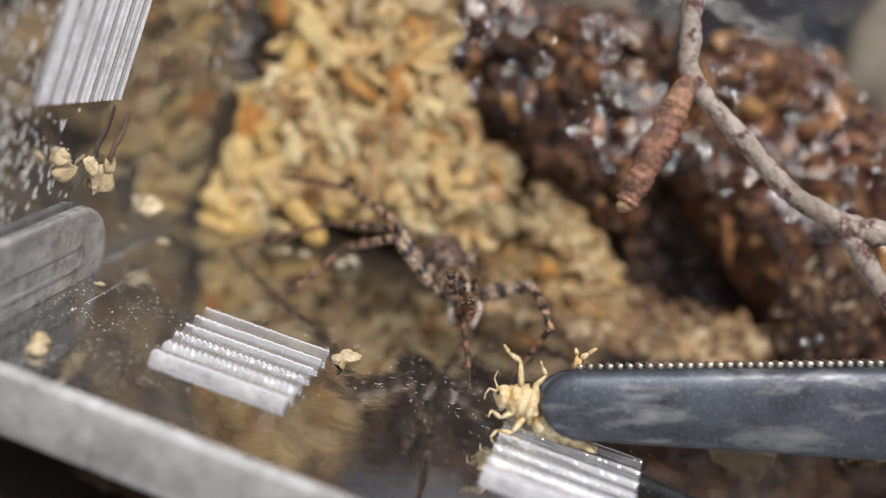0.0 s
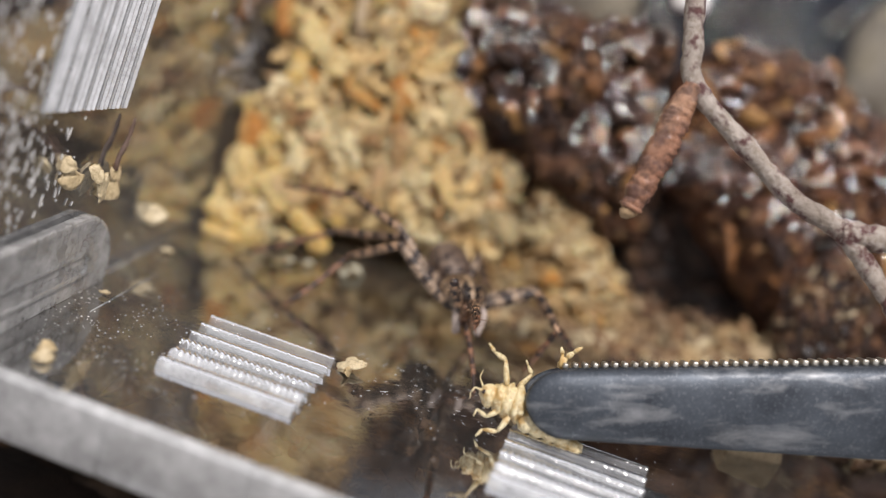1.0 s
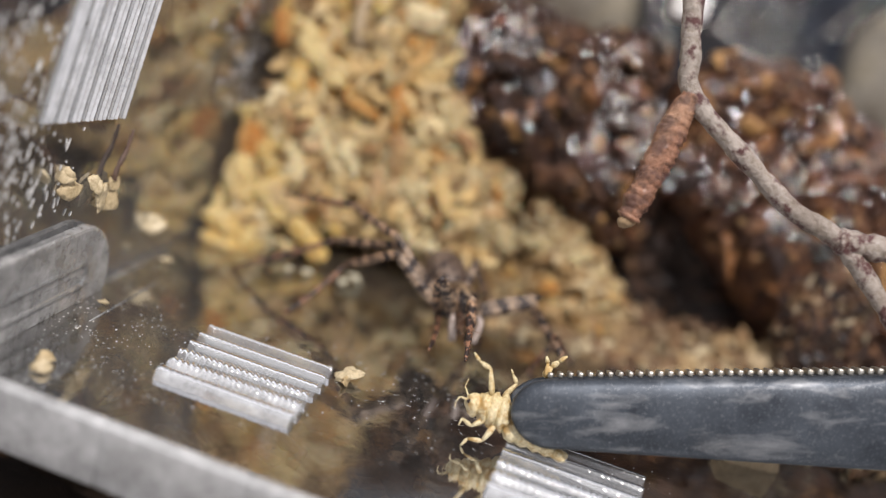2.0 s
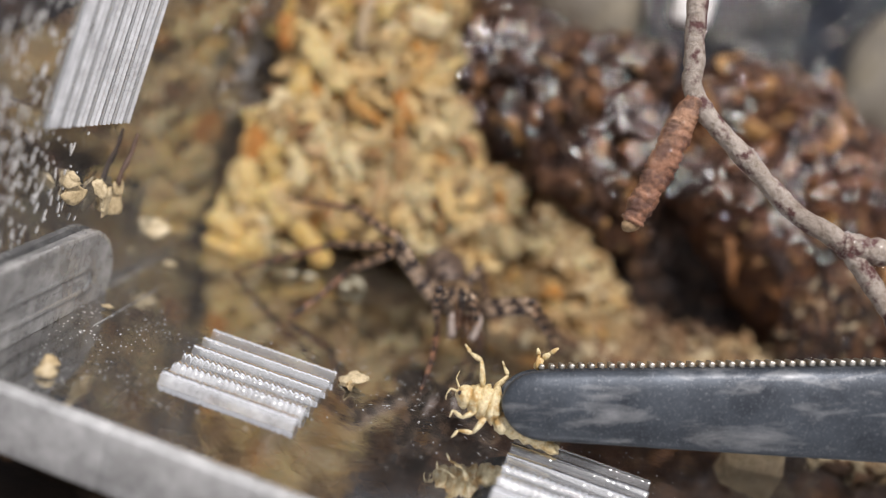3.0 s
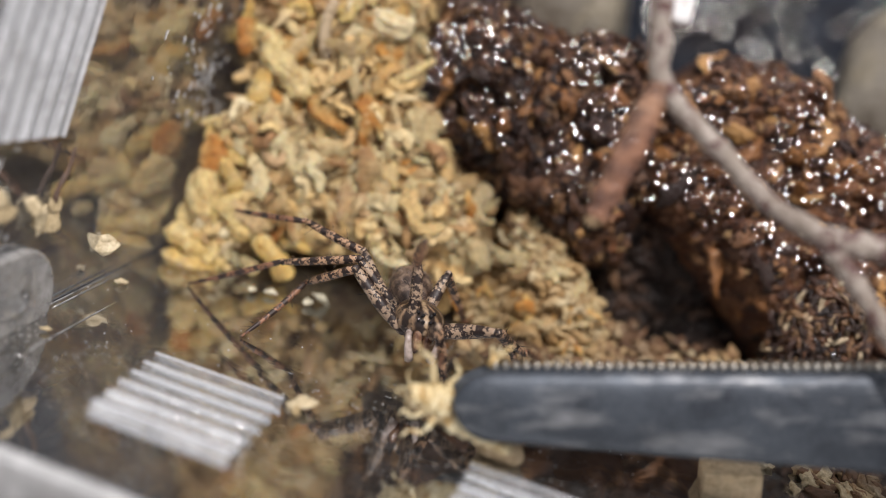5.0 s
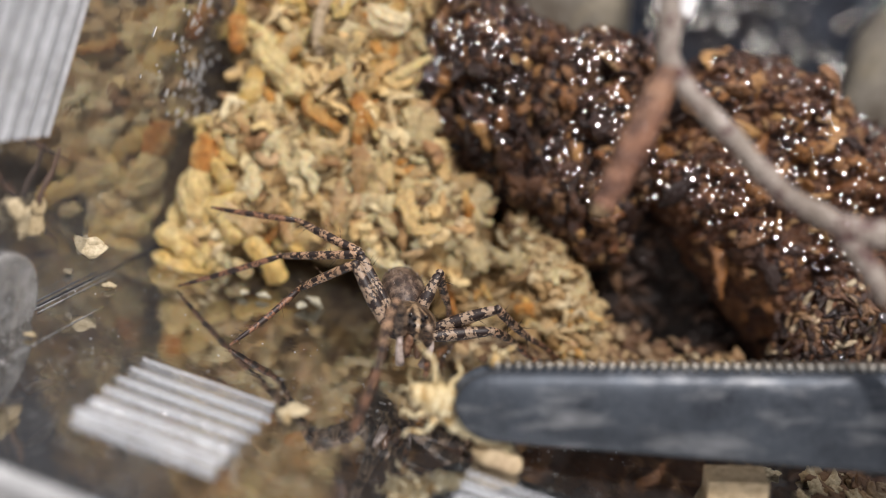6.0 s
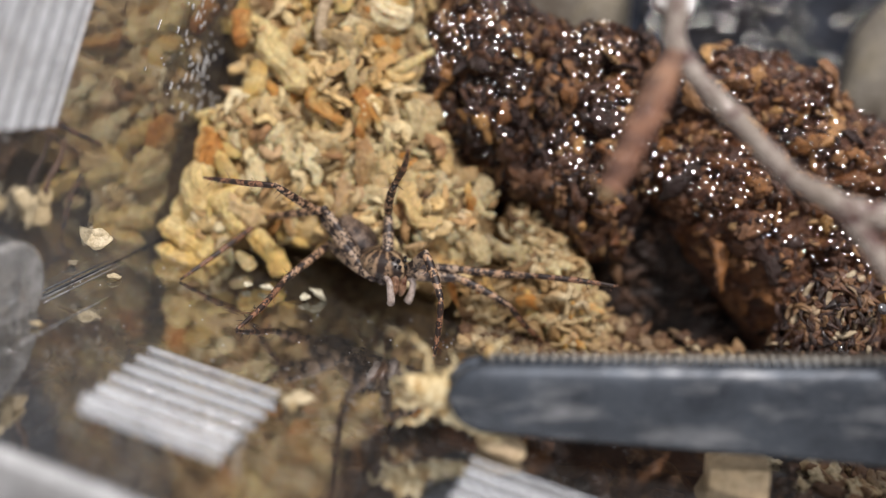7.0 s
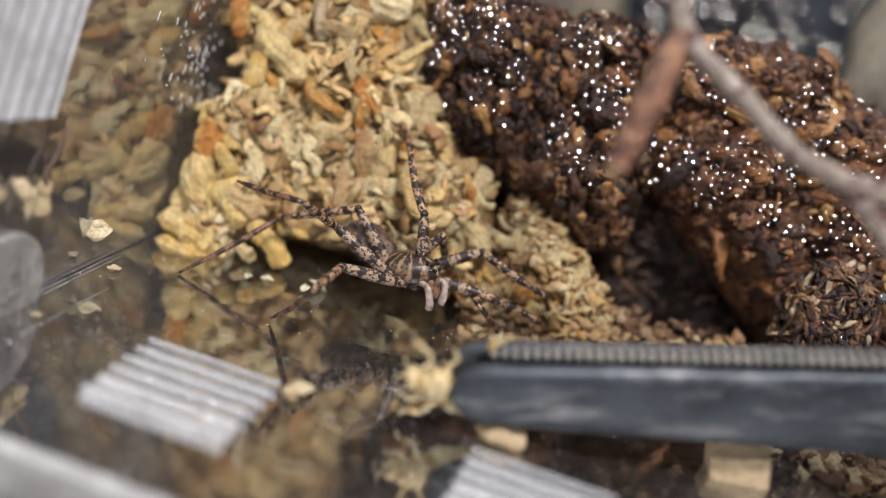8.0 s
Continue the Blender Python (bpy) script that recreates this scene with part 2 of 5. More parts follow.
floor_clear = clear("clear_floor_plastic", 6.5, 0.045, tint=(0.82, 0.82, 0.80))
wall_clear = clear("clear_wall_plastic", 5.0, 0.08, 0.02, dust=0.8)
ridge_white = clear("cloudy_moulded_plastic", 1.7, 0.5, 0.12, dust=0.6, milk=(0.8, 0.82, 0.84))
ridge_clear = clear("moulded_clear_plastic", 1.9, 0.17, 0.12, dust=0.6, milk=(0.8, 0.82, 0.84))
rim_clear = clear("frosted_clear_plastic", 1.6, 0.66, 0.18, dust=0.25, milk=(0.82, 0.83, 0.83))
pad_white = clear("white_frosted_plastic", 1.8, 0.8, 0.15, dust=0.35, milk=(0.74, 0.76, 0.79))
tongue_clear = clear("cloudy_clear_plastic", 1.7, 0.62, 0.12, dust=0.5, milk=(0.5, 0.5, 0.49))

water_mat, _nt, _b = material("water_bead")
_b.inputs["Base Color"].default_value = (0.02, 0.012, 0.008, 1)
_b.inputs["Roughness"].default_value = 0.04
_b.inputs["IOR"].default_value = 2.2
_b.inputs["Coat Weight"].default_value = 1.0


# ---- building helpers ----
def mesh_object(name, verts, faces, mat, smooth=True):
    me = bpy.data.meshes.new(name)
    me.from_pydata([tuple(c * MM for c in v) for v in verts], [], faces)
    me.update()
    me.materials.append(mat)
    if smooth:
        me.shade_smooth()
    return new(name, me)


def part(name, verts, faces, mat, parent, label="", smooth=True):
    ob = mesh_object(name, verts, faces, mat, smooth)
    ob.parent = parent
    return tagged(ob, label)


def empty(name, label, category, x=0.0, y=0.0, z=0.0, group=""):
    ob = new(name)
    ob.location = (x * MM, y * MM, z * MM)
    return tagged(ob, label, category, group)


def tube(path, radii, sides=10, wobble=0.0, rng=None, flat=1.0):
    """A round limb along a path of points, closed at both ends."""
    path = [Vector(p) for p in path]
    verts, faces = [], []
    side = Vector((0.31, 0.2, 0.93))
    for i, p in enumerate(path):
        d = (path[min(i + 1, len(path) - 1)] - path[max(i - 1, 0)]).normalized()
        a = (side - d * side.dot(d)).normalized()
        b = d.cross(a)
        side = a
        for k in range(sides):
            t = 2 * math.pi * k / sides
            r = radii[i] * (1 + (rng.uniform(-wobble, wobble) if rng else 0))
            verts.append(p + a * math.cos(t) * r + b * math.sin(t) * r * flat)
    n = len(path)
    for i in range(n - 1):
        for k in range(sides):
            k2 = (k + 1) % sides
            faces.append((i * sides + k, i * sides + k2, (i + 1) * sides + k2, (i + 1) * sides + k))
    faces.append(tuple(reversed(range(sides))))
    faces.append(tuple(range((n - 1) * sides, n * sides)))
    return verts, faces


def spread_path(points, step):
    """A smooth path through points, with a point about every step."""
    pts = [Vector(p) for p in points]
    out = []
    for i in range(len(pts) - 1):
        p0, p1, p2, p3 = pts[max(i - 1, 0)], pts[i], pts[i + 1], pts[min(i + 2, len(pts) - 1)]
        n = max(1, int((p2 - p1).length / step))
        for k in range(n):
            t = k / n
            out.append(0.5 * ((2 * p1) + (p2 - p0) * t + (2 * p0 - 5 * p1 + 4 * p2 - p3) * t * t + (3 * p1 - p0 - 3 * p2 + p3) * t ** 3))
    out.append(pts[-1])
    return out


def box_mesh(x0, y0, z0, x1, y1, z1, bevel=0.0):
    bm = bmesh.new()
    bmesh.ops.create_cube(bm, size=1.0)
    for v in bm.verts:
        v.co = Vector(((x0 + x1) / 2 + v.co.x * (x1 - x0), (y0 + y1) / 2 + v.co.y * (y1 - y0), (z0 + z1) / 2 + v.co.z * (z1 - z0)))
    if bevel:
        bmesh.ops.bevel(bm, geom=bm.edges[:], offset=bevel, segments=3, affect="EDGES", profile=0.5)
    return bm_lists(bm)


def bm_lists(bm):
    bm.verts.index_update()
    verts, faces = [v.co.copy() for v in bm.verts], [tuple(v.index for v in f.verts) for f in bm.faces]
    bm.free()
    return verts, faces


def ball(rx, ry, rz, level=2, jitter=0.0, seed=0.0, freq=1.0):
    bm = bmesh.new()
    bmesh.ops.create_icosphere(bm, subdivisions=level, radius=1.0)
    for v in bm.verts:
        n = noise.noise(v.co * freq + Vector((seed, seed * 1.7, -seed)))
        c = v.co * (1 + jitter * n)
        v.co = Vector((c.x * rx, c.y * ry, c.z * rz))
    return bm_lists(bm)


def placed(lists, m):
    return [m @ Vector(v) for v in lists[0]], lists[1]


def joined(many):
    verts, faces = [], []
    for v, f in many:
        k = len(verts)
        verts += v
        faces += [tuple(i + k for i in q) for q in f]
    return verts, faces


def turn(n, spin=0.0):
    """A rotation that brings z onto n and spins about it."""
    return Vector(n).to_track_quat("Z", "Y").to_matrix().to_4x4() @ Matrix.Rotation(spin, 4, "Z")


def inside(poly, x, y):
    hit = False
    for (x0, y0), (x1, y1) in zip(poly, poly[1:] + poly[:1]):
        if (y0 > y) != (y1 > y) and x < (x1 - x0) * (y - y0) / (y1 - y0) + x0:
            hit = not hit
    return hit


def edge_distance(poly, x, y):
    best = 1e9
    for (x0, y0), (x1, y1) in zip(poly, poly[1:] + poly[:1]):
        dx, dy = x1 - x0, y1 - y0
        t = max(0, min(1, ((x - x0) * dx + (y - y0) * dy) / (dx * dx + dy * dy)))
        best = min(best, math.hypot(x - x0 - t * dx, y - y0 - t * dy))
    return best


class Slope:
    """A leaning slab: its face starts at base and climbs along up; poly is its outline in (x, climb)."""

    def __init__(self, base, lean, poly, rough, freq, seed, bulge=1.5, drop=9.0, cells=()):
        self.cells = cells
        self.base, self.poly, self.rough, self.freq, self.seed, self.bulge, self.drop = Vector(base), poly, rough, freq, seed, bulge, drop
        self.up = Vector((0, math.sin(radians(lean)), math.cos(radians(lean))))
        self.out = Vector((0, -math.cos(radians(lean)), math.sin(radians(lean))))

    def at(self, x, s):
        q = Vector((x, s, self.seed))
        h = self.rough * (noise.noise(q * self.freq) + 0.5 * noise.noise(q * self.freq * 2.7) + 0.25 * noise.noise(q * self.freq * 6.1))
        for size, long, tilt, high in self.cells:
            h += high * self.cell(x, s, size, long, tilt)
        d = edge_distance(self.poly, x, s)
        if not inside(self.poly, x, s):
            h -= self.drop * min(1, d / 0.8)
        else:
            h += self.bulge * min(1, d / 3.0) - 1.0 * max(0, 1 - d / 0.8)
        return self.base + Vector((x, 0, 0)) + self.up * s + self.out * h

    def cell(self, x, s, size, long, tilt):
        """Overlapping torn scales: each cell has its own height and slope, with a groove round it."""
        c, n = math.cos(tilt), math.sin(tilt)
        w = Vector((x, s, self.seed))
        x, s = x + 0.9 * size * noise.noise(w * 0.55 / size), s + 0.9 * size * noise.noise(w * 0.55 / size + Vector((9, 3, 1)))
        u, v = (x * c + s * n) / (size * long), (-x * n + s * c) / size
        dist, pts = noise.voronoi(Vector((u, v, self.seed)), distance_metric="DISTANCE")
        o = pts[0]
        k = noise.cell(o * 7.3)
        groove = min(1, (dist[1] - dist[0]) / 0.22)
        return groove ** 0.6 * (0.5 + 0.6 * k + 0.5 * (u - o.x) * (1 if k > 0 else -1) + 0.5 * (v - o.y))

    def normal(self, x, s, e=0.25):
        return (self.at(x + e, s) - self.at(x - e, s)).cross(self.at(x, s + e) - self.at(x, s - e)).normalized()

    def body(self, step):
        xs = [p[0] for p in self.poly]
        ys = [p[1] for p in self.poly]
        nx, ny = int((max(xs) - min(xs) + 2) / step), int((max(ys) - min(ys) + 2) / step)
        verts = [self.at(min(xs) - 1 + i * step, min(ys) - 1 + j * step) for j in range(ny) for i in range(nx)]
        faces = []
        for j in range(ny - 1):
            for i in range(nx - 1):
                x, s = min(xs) - 1 + (i + 0.5) * step, min(ys) - 1 + (j + 0.5) * step
                if inside(self.poly, x, s) or edge_distance(self.poly, x, s) < 0.9:
                    faces.append((j * nx + i, j * nx + i + 1, (j + 1) * nx + i + 1, (j + 1) * nx + i))
        return verts, faces

    def spot(self, rng, margin=0.3):
        xs = [p[0] for p in self.poly]
        ys = [p[1] for p in self.poly]
        while True:
            x, s = rng.uniform(min(xs), max(xs)), rng.uniform(min(ys), max(ys))
            if inside(self.poly, x, s) and edge_distance(self.poly, x, s) > margin:
                return x, s


def ribbon(length, width, curl, rng):
    """A curved, cupped strip of torn wood with ragged ends."""
    n, verts, faces = 7, [], []
    bow, twist, cup = rng.uniform(-0.5, 0.5) * curl, rng.uniform(-0.9, 0.9), rng.uniform(0.1, 0.4)
    for i in range(n + 1):
        t = i / n - 0.5
        w = width * (1 - 0.45 * abs(2 * t) ** 4) * rng.uniform(0.65, 1.2) / 2
        c = Vector((t * length, bow * length * (0.25 - t * t), curl * length * 0.3 * (0.25 - t * t) * 2))
        a = twist * t
        side, top = Vector((0, math.cos(a), math.sin(a))), Vector((0, -math.sin(a), math.cos(a)))
        th = 0.07 * width + 0.04
        verts += [c - side * w * rng.uniform(0.7, 1.25) - top * cup * w, c + top * th * rng.uniform(0.2, 1.2) + side * w * rng.uniform(-0.4, 0.4), c + side * w * rng.uniform(0.7, 1.25) - top * cup * w, c - top * th]
    for i in range(n):
        for k in range(4):
            k2 = (k + 1) % 4
            faces.append((i * 4 + k2, (i + 1) * 4 + k2, (i + 1) * 4 + k, i * 4 + k))
    faces += [(0, 1, 2, 3), (n * 4 + 3, n * 4 + 2, n * 4 + 1, n * 4)]
    return verts, faces


def scrap(length, width, thick, curl, rng):
    """A torn scrap: a thin, bent, ragged plate with a raised middle."""
    n = 9
    verts, faces = [], []
    turn0 = rng.uniform(0, 6)
    edge = [rng.uniform(0.55, 1.3) for _ in range(n)]
    bend = lambda x, y: -curl * (2 * x / length) ** 2 * length * 0.22 + 0.12 * math.sin(3 * y / width + turn0) * width
    for ringr, lift in ((1.0, -0.5), (1.0, 0.25), (0.55, 0.6)):
        for k in range(n):
            t = 2 * math.pi * k / n
            r = edge[k] * ringr
            x, y = length / 2 * r * math.cos(t), width / 2 * r * math.sin(t)
            verts.append((x, y, bend(x, y) + thick * (lift + rng.uniform(-0.25, 0.25))))
    verts.append((0, 0, bend(0, 0) + thick * 0.7))
    for a in (0, n):
        for k in range(n):
            k2 = (k + 1) % n
            faces.append((a + k, a + k2, a + n + k2, a + n + k))
    faces += [(2 * n + k, 2 * n + (k + 1) % n, 3 * n) for k in range(n)]
    return [Vector(v) for v in verts], faces


def curl(length, width, thick, bend, rng, blunt=1.0):
    """A soft, bent, tapered curl of rotten wood with a lumpy skin."""
    k = rng.uniform(0, 50)
    verts, faces = ball(1, 1, 1, 3, 0.5, k, 1.7)
    taper, lift, wave = rng.uniform(0, 0.45), rng.uniform(-0.25, 0.45), rng.uniform(0, 6)
    out = []
    for v in verts:
        q = v * (1 + 0.10 * noise.noise(v * 5 + Vector((k, 1, 2))))
        q = Vector([math.copysign(abs(c) ** blunt, c) for c in q])
        w = 1 - taper * blunt * blunt * q.x
        out.append(Vector((q.x * length / 2, q.y * width / 2 * w + bend * length * (q.x * q.x - 0.4), q.z * thick / 2 * w - lift * length * 0.3 * q.x * q.x + 0.06 * length * math.sin(3 * q.x + wave))))
    return out, faces


def shred(path, width, thick, rng, level=4, ragged=1.0, face=(0, 0, 1)):
    """A soft torn shred of wood along a path: lumpy, fibrous along its length, with ragged ends."""
    bm = bmesh.new()
    bmesh.ops.create_icosphere(bm, subdivisions=level, radius=1.0)
    verts, faces = bm_lists(bm)
    path = [Vector(p) for p in path]
    long = sum((b - a).length for a, b in zip(path, path[1:]))
    pts = spread_path(path, long / 14)
    n, face = len(pts) - 1, Vector(face)
    k = Vector((rng.uniform(0, 90), rng.uniform(0, 90), rng.uniform(0, 90)))
    blunt, lean, twist = rng.uniform(0.1, 0.34), rng.uniform(-0.35, 0.35), rng.uniform(-0.8, 0.8)
    out = []
    for v in verts:
        end = abs(v.x) ** 3
        t = 0.5 + 0.5 * v.x + 0.10 * ragged * end * noise.noise(Vector((v.y * 2.6, v.z * 2.6, 0)) + k)
        u = min(max(t, 0.0), 1.0) * n
        i = min(int(u), n - 1)
        d = (pts[i + 1] - pts[i]).normalized()
        c = pts[i] + (pts[i + 1] - pts[i]) * (u - i) + d * (t - min(max(t, 0.0), 1.0)) * long
        a = twist * v.x
        top = (face - d * face.dot(d)).normalized()
        side = d.cross(top)
        side, top = side * math.cos(a) + top * math.sin(a), top * math.cos(a) - side * math.sin(a)
        fat = max(1e-3, 1 - v.x * v.x) ** -blunt * (1 + lean * v.x)
        wide = 1 + 0.45 * noise.noise(Vector((t * long * 1.1 / width, 9.0 * (v.y > 0), 0)) + k) + 0.28 * ragged * noise.noise(Vector((t * long * 3.0 / width, 7.0 * (v.y > 0), 3)) + k)
        q = Vector((t * long, v.y * width / 2, v.z * thick / 2))
        lump = 1 + 0.3 * noise.noise(q * (1.1 / width) + k) + 0.16 * noise.noise(q * (2.6 / width) - k)
        fibre = 0.15 * noise.noise(Vector((q.x * 0.7, q.y * 4.6, q.z * 4.6)) + k) + 0.09 * noise.noise(q * 5.5 + k)
        r = fat * lump + fibre * ragged
        dent = 0.16 * thick * noise.noise(Vector((q.x * 0.6, q.y * 2.4, 4)) + k) * (1 - end)
        out.append(c + side * (v.y * width / 2 * r * wide) + top * (v.z * thick / 2 * r + dent))
    return out, faces


def bent_path(long, rng, bow=0.3):
    """A short bent line about the origin, in the plane of z, its middle raised."""
    b, c, h = rng.uniform(-bow, bow) * long, rng.uniform(-0.12, 0.12) * long, rng.uniform(0.0, 0.14) * long
    return [(-long / 2, b, -h), (-long / 6, -b * 0.4 + c, h * 0.6), (long / 6, -b * 0.4 - c, h), (long / 2, b, -h)]


def shared_mesh(name, lists, mat):
    me = bpy.data.meshes.new(name)
    me.from_pydata([tuple(c * MM for c in q) for q in lists[0]], [], lists[1])
    me.materials.append(mat)
    me.shade_smooth()
    return me


# ---- the box: table, floor plate, walls ----
def setting():
    n = 40
    verts, faces = [], []
    for j in range(n + 1):
        for i in range(n + 1):
            x, y = -500 + 1000 * i / n, -500 + 1000 * j / n
            verts.append((x, y, -9.0))
    faces = [(j * (n + 1) + i, j * (n + 1) + i + 1, (j + 1) * (n + 1) + i + 1, (j + 1) * (n + 1) + i) for j in range(n) for i in range(n)]
    tagged(mesh_object("ground", verts, faces, table_mat), "dark brown table top under the plastic box", "table", kind="structure")

    # damp soil under the clear floor
    rng = random.Random(3)
    verts, faces, nx, ny = [], [], 150, 110
    for j in range(ny + 1):
        for i in range(nx + 1):
            x, y = -26 + 86 * i / nx, -24 + 66 * j / ny
            x2, y2 = x + 0.19 * (y + 24), y - 0.19 * (x + 26) - 9
            q = Vector((x * 0.35, y * 0.35, 1.0))
            verts.append((x2, y2, -4.6 + 0.7 * noise.noise(q) + 0.5 * noise.noise(q * 3.3)))
    for j in range(ny):
        for i in range(nx):
            a = j * (nx + 1) + i
            faces.append((a, a + 1, a + nx + 2, a + nx + 1))
    soil = tagged(mesh_object("soil", verts, faces, soil_mat), "dark damp soil under the clear plastic floor", "soil", kind="structure")
    bits = []
    for _ in range(700):
        x, y = rng.uniform(-21, 45), rng.uniform(-34, 8)
        m = Matrix.Translation((x, y, -4.0 + rng.uniform(-0.3, 0.3))) @ turn((rng.gauss(0, .4), rng.gauss(0, .4), 1), rng.uniform(0, 6.3))
        bits.append(placed(scrap(rng.uniform(0.5, 2.6), rng.uniform(0.4, 1.6), 0.2, rng.uniform(-.4, .4), rng), m))
    part("wood_crumbs", *joined(bits), dull_chip, soil, "brown and pale wood crumbs lying in the soil")["kind"] = "stuff"

    plate = empty("floor_plate", "clear plastic floor plate with moulded grip ridges and frosted front rim", "plastic floor", -15, -34)
    plate["kind"] = "structure"
    inv = Matrix.Translation((15, 34, 0))
    # plan of the plate: front edge runs from the near left corner away to the right
    d = Vector((0.982, -0.191, 0))
    q = Vector((0.191, 0.982, 0))
    c = Vector((-23.75, -34.0, 0))
    at = lambda a, b, z: c + d * a + q * b + Vector((0, 0, z))
    quad = lambda a0, b0, a1, b1, z0, z1: ([at(a0, b0, z0), at(a1, b0, z0), at(a1, b1, z0), at(a0, b1, z0), at(a0, b0, z1), at(a1, b0, z1), at(a1, b1, z1), at(a0, b1, z1)],
        [(3, 2, 1, 0), (4, 5, 6, 7), (0, 1, 5, 4), (1, 2, 6, 5), (2, 3, 7, 6), (3, 0, 4, 7)])
    part("sheet", *placed(([at(-12, 0.5, 0), at(90, 0.5, 0), at(90, 60, 0), at(-12, 60, 0), at(-12, 0.5, -0.6), at(90, 0.5, -0.6), at(90, 60, -0.6), at(-12, 60, -0.6)],
        [(4, 5, 1, 0), (0, 1, 2, 3)]), inv), floor_clear, plate, "clear glossy sheet with dust and fine scratches", smooth=False)
    for a0, a1 in ((-12.0, 9.5), (9.5, 17.5), (17.5, 90.0)):
        v, f = box_mesh(a0, -0.5, -3.5, a1, 0.5, 0.05, 0.12)
        part("rim", *placed((v, f), inv @ Matrix.Translation(c) @ Matrix(((d.x, q.x, 0, 0), (d.y, q.y, 0, 0), (0, 0, 1, 0), (0, 0, 0, 1)))), rim_clear, plate, "thick frosted plastic rim")
    ridge_field(plate, inv, Vector((-12.7, -22.1, 0)), Vector((7.9, -1.4, 0)), Vector((-1.2, -8.1, 0)), 6)
    ridge_field(plate, inv, Vector((6.2, -25.2, 0)), Vector((7.9, -1.5, 0)), Vector((-1.3, -8.1, 0)), 6)

    # left wall with its own grip ridges
    wall = empty("wall_left", "clear plastic side wall of the box with moulded grip ridges", "plastic wall", -20, -17)
    wall["kind"] = "structure"
    winv = Matrix.Translation((20, 17, 0))
    e = Vector((0.191, 0.982, 0))
    w0 = Vector((-20.4, -17, 0))
    t = Vector((-0.982 * 1.2, 0.191 * 1.2, 0))
    p = lambda a, z, k=0: w0 + e * a + t * k + Vector((0, 0, z))
    def pane(a0, a1, z0, z1):
        return ([p(a0, z0), p(a1, z0), p(a1, z1), p(a0, z1), p(a0, z0, 1), p(a1, z0, 1), p(a1, z1, 1), p(a0, z1, 1)],
            [(0, 1, 2, 3), (2, 6, 7, 3), (1, 5, 6, 2), (0, 4, 5, 1), (0, 3, 7, 4)])
    part("sheet", *placed(pane(-17, 60, 0.1, 60), winv), wall_clear, wall, "clear scratched sheet", smooth=False)
    for a0, out in ((-2.5, 0.12), (-2.5, 0.5), (-8.0, 2.7)):
        line = [p(a0 + a, 0.03) + Vector((0.982, -0.191, 0)) * out for a in (0, 3.5, 6.5, 9)]
        part("seam", *placed(tube(line, [0.035] * 4, 6), winv), tongue_clear, wall, "fine moulded seam along the foot")
    ridge_field(wall, winv, Vector((-20.9, -19.85, 10.9)), Vector((0.76, 3.93, 12.8)), Vector((-1.76, -9.03, 1.1)), 20, Vector((0.982, -0.191, 0)), pad_white)

    back = box_mesh(-80, 40, -8.9, 140, 44, 90, 0.5)
    # added white block, standing in for a lamp reflection above the bark
    spot_box = box_mesh(-1.5, -0.8, -5, 1.5, 0.8, 5, 0.6)
    white = mesh_object("white_clip", *placed(spot_box, Matrix.Translation((13.1, 7.7, 27.0)) @ Matrix.Rotation(-0.35, 4, "X")), white_mat)
    tagged(white, "white block added behind the bark in place of a bright reflection", "clip")
    tagged(mesh_object("wall_back", *back, back_mat), "dark wet back wall of the box", "wall", kind="structure")


def ridge_field(parent, inv, corner, along, across, count, out=Vector((0, 0, 1)), mat=None):
    """A moulded pad of parallel ridges, each one a rounded bar with a knobbly crest."""
    rng = random.Random(count)
    step = across / count
    tall = 0.62 if count < 10 else 0.22
    for i in range(count):
        wide = 0.6 + 0.07 * i if count < 10 else (0.8, 0.5, 0.35)[i % 3]
        a = corner + step * (i + 0.5)
        n, m = 72, 7
        verts, faces = [], []
        for j in range(n + 1):
            c = a + along * (j / n)
            knob = 0.14 if i in (3, 4) and count < 10 else 0.03
            hgt = tall * (1 + knob * math.sin(j * 1.9 + i) + rng.uniform(-0.03, 0.03))
            for k in range(m):
                t = k / (m - 1)
                verts.append(c + step * (t - 0.5) * wide + out * (hgt * math.sin(math.pi * t) ** 0.6 + 0.012))
        for j in range(n):
            for k in range(m - 1):
                faces.append((j * m + k, (j + 1) * m + k, (j + 1) * m + k + 1, j * m + k + 1))
        part("ridge", *placed((verts, faces), inv), (mat if i % 3 != 1 else ridge_clear) if mat else (ridge_clear if i < 4 else ridge_white), parent)


setting()


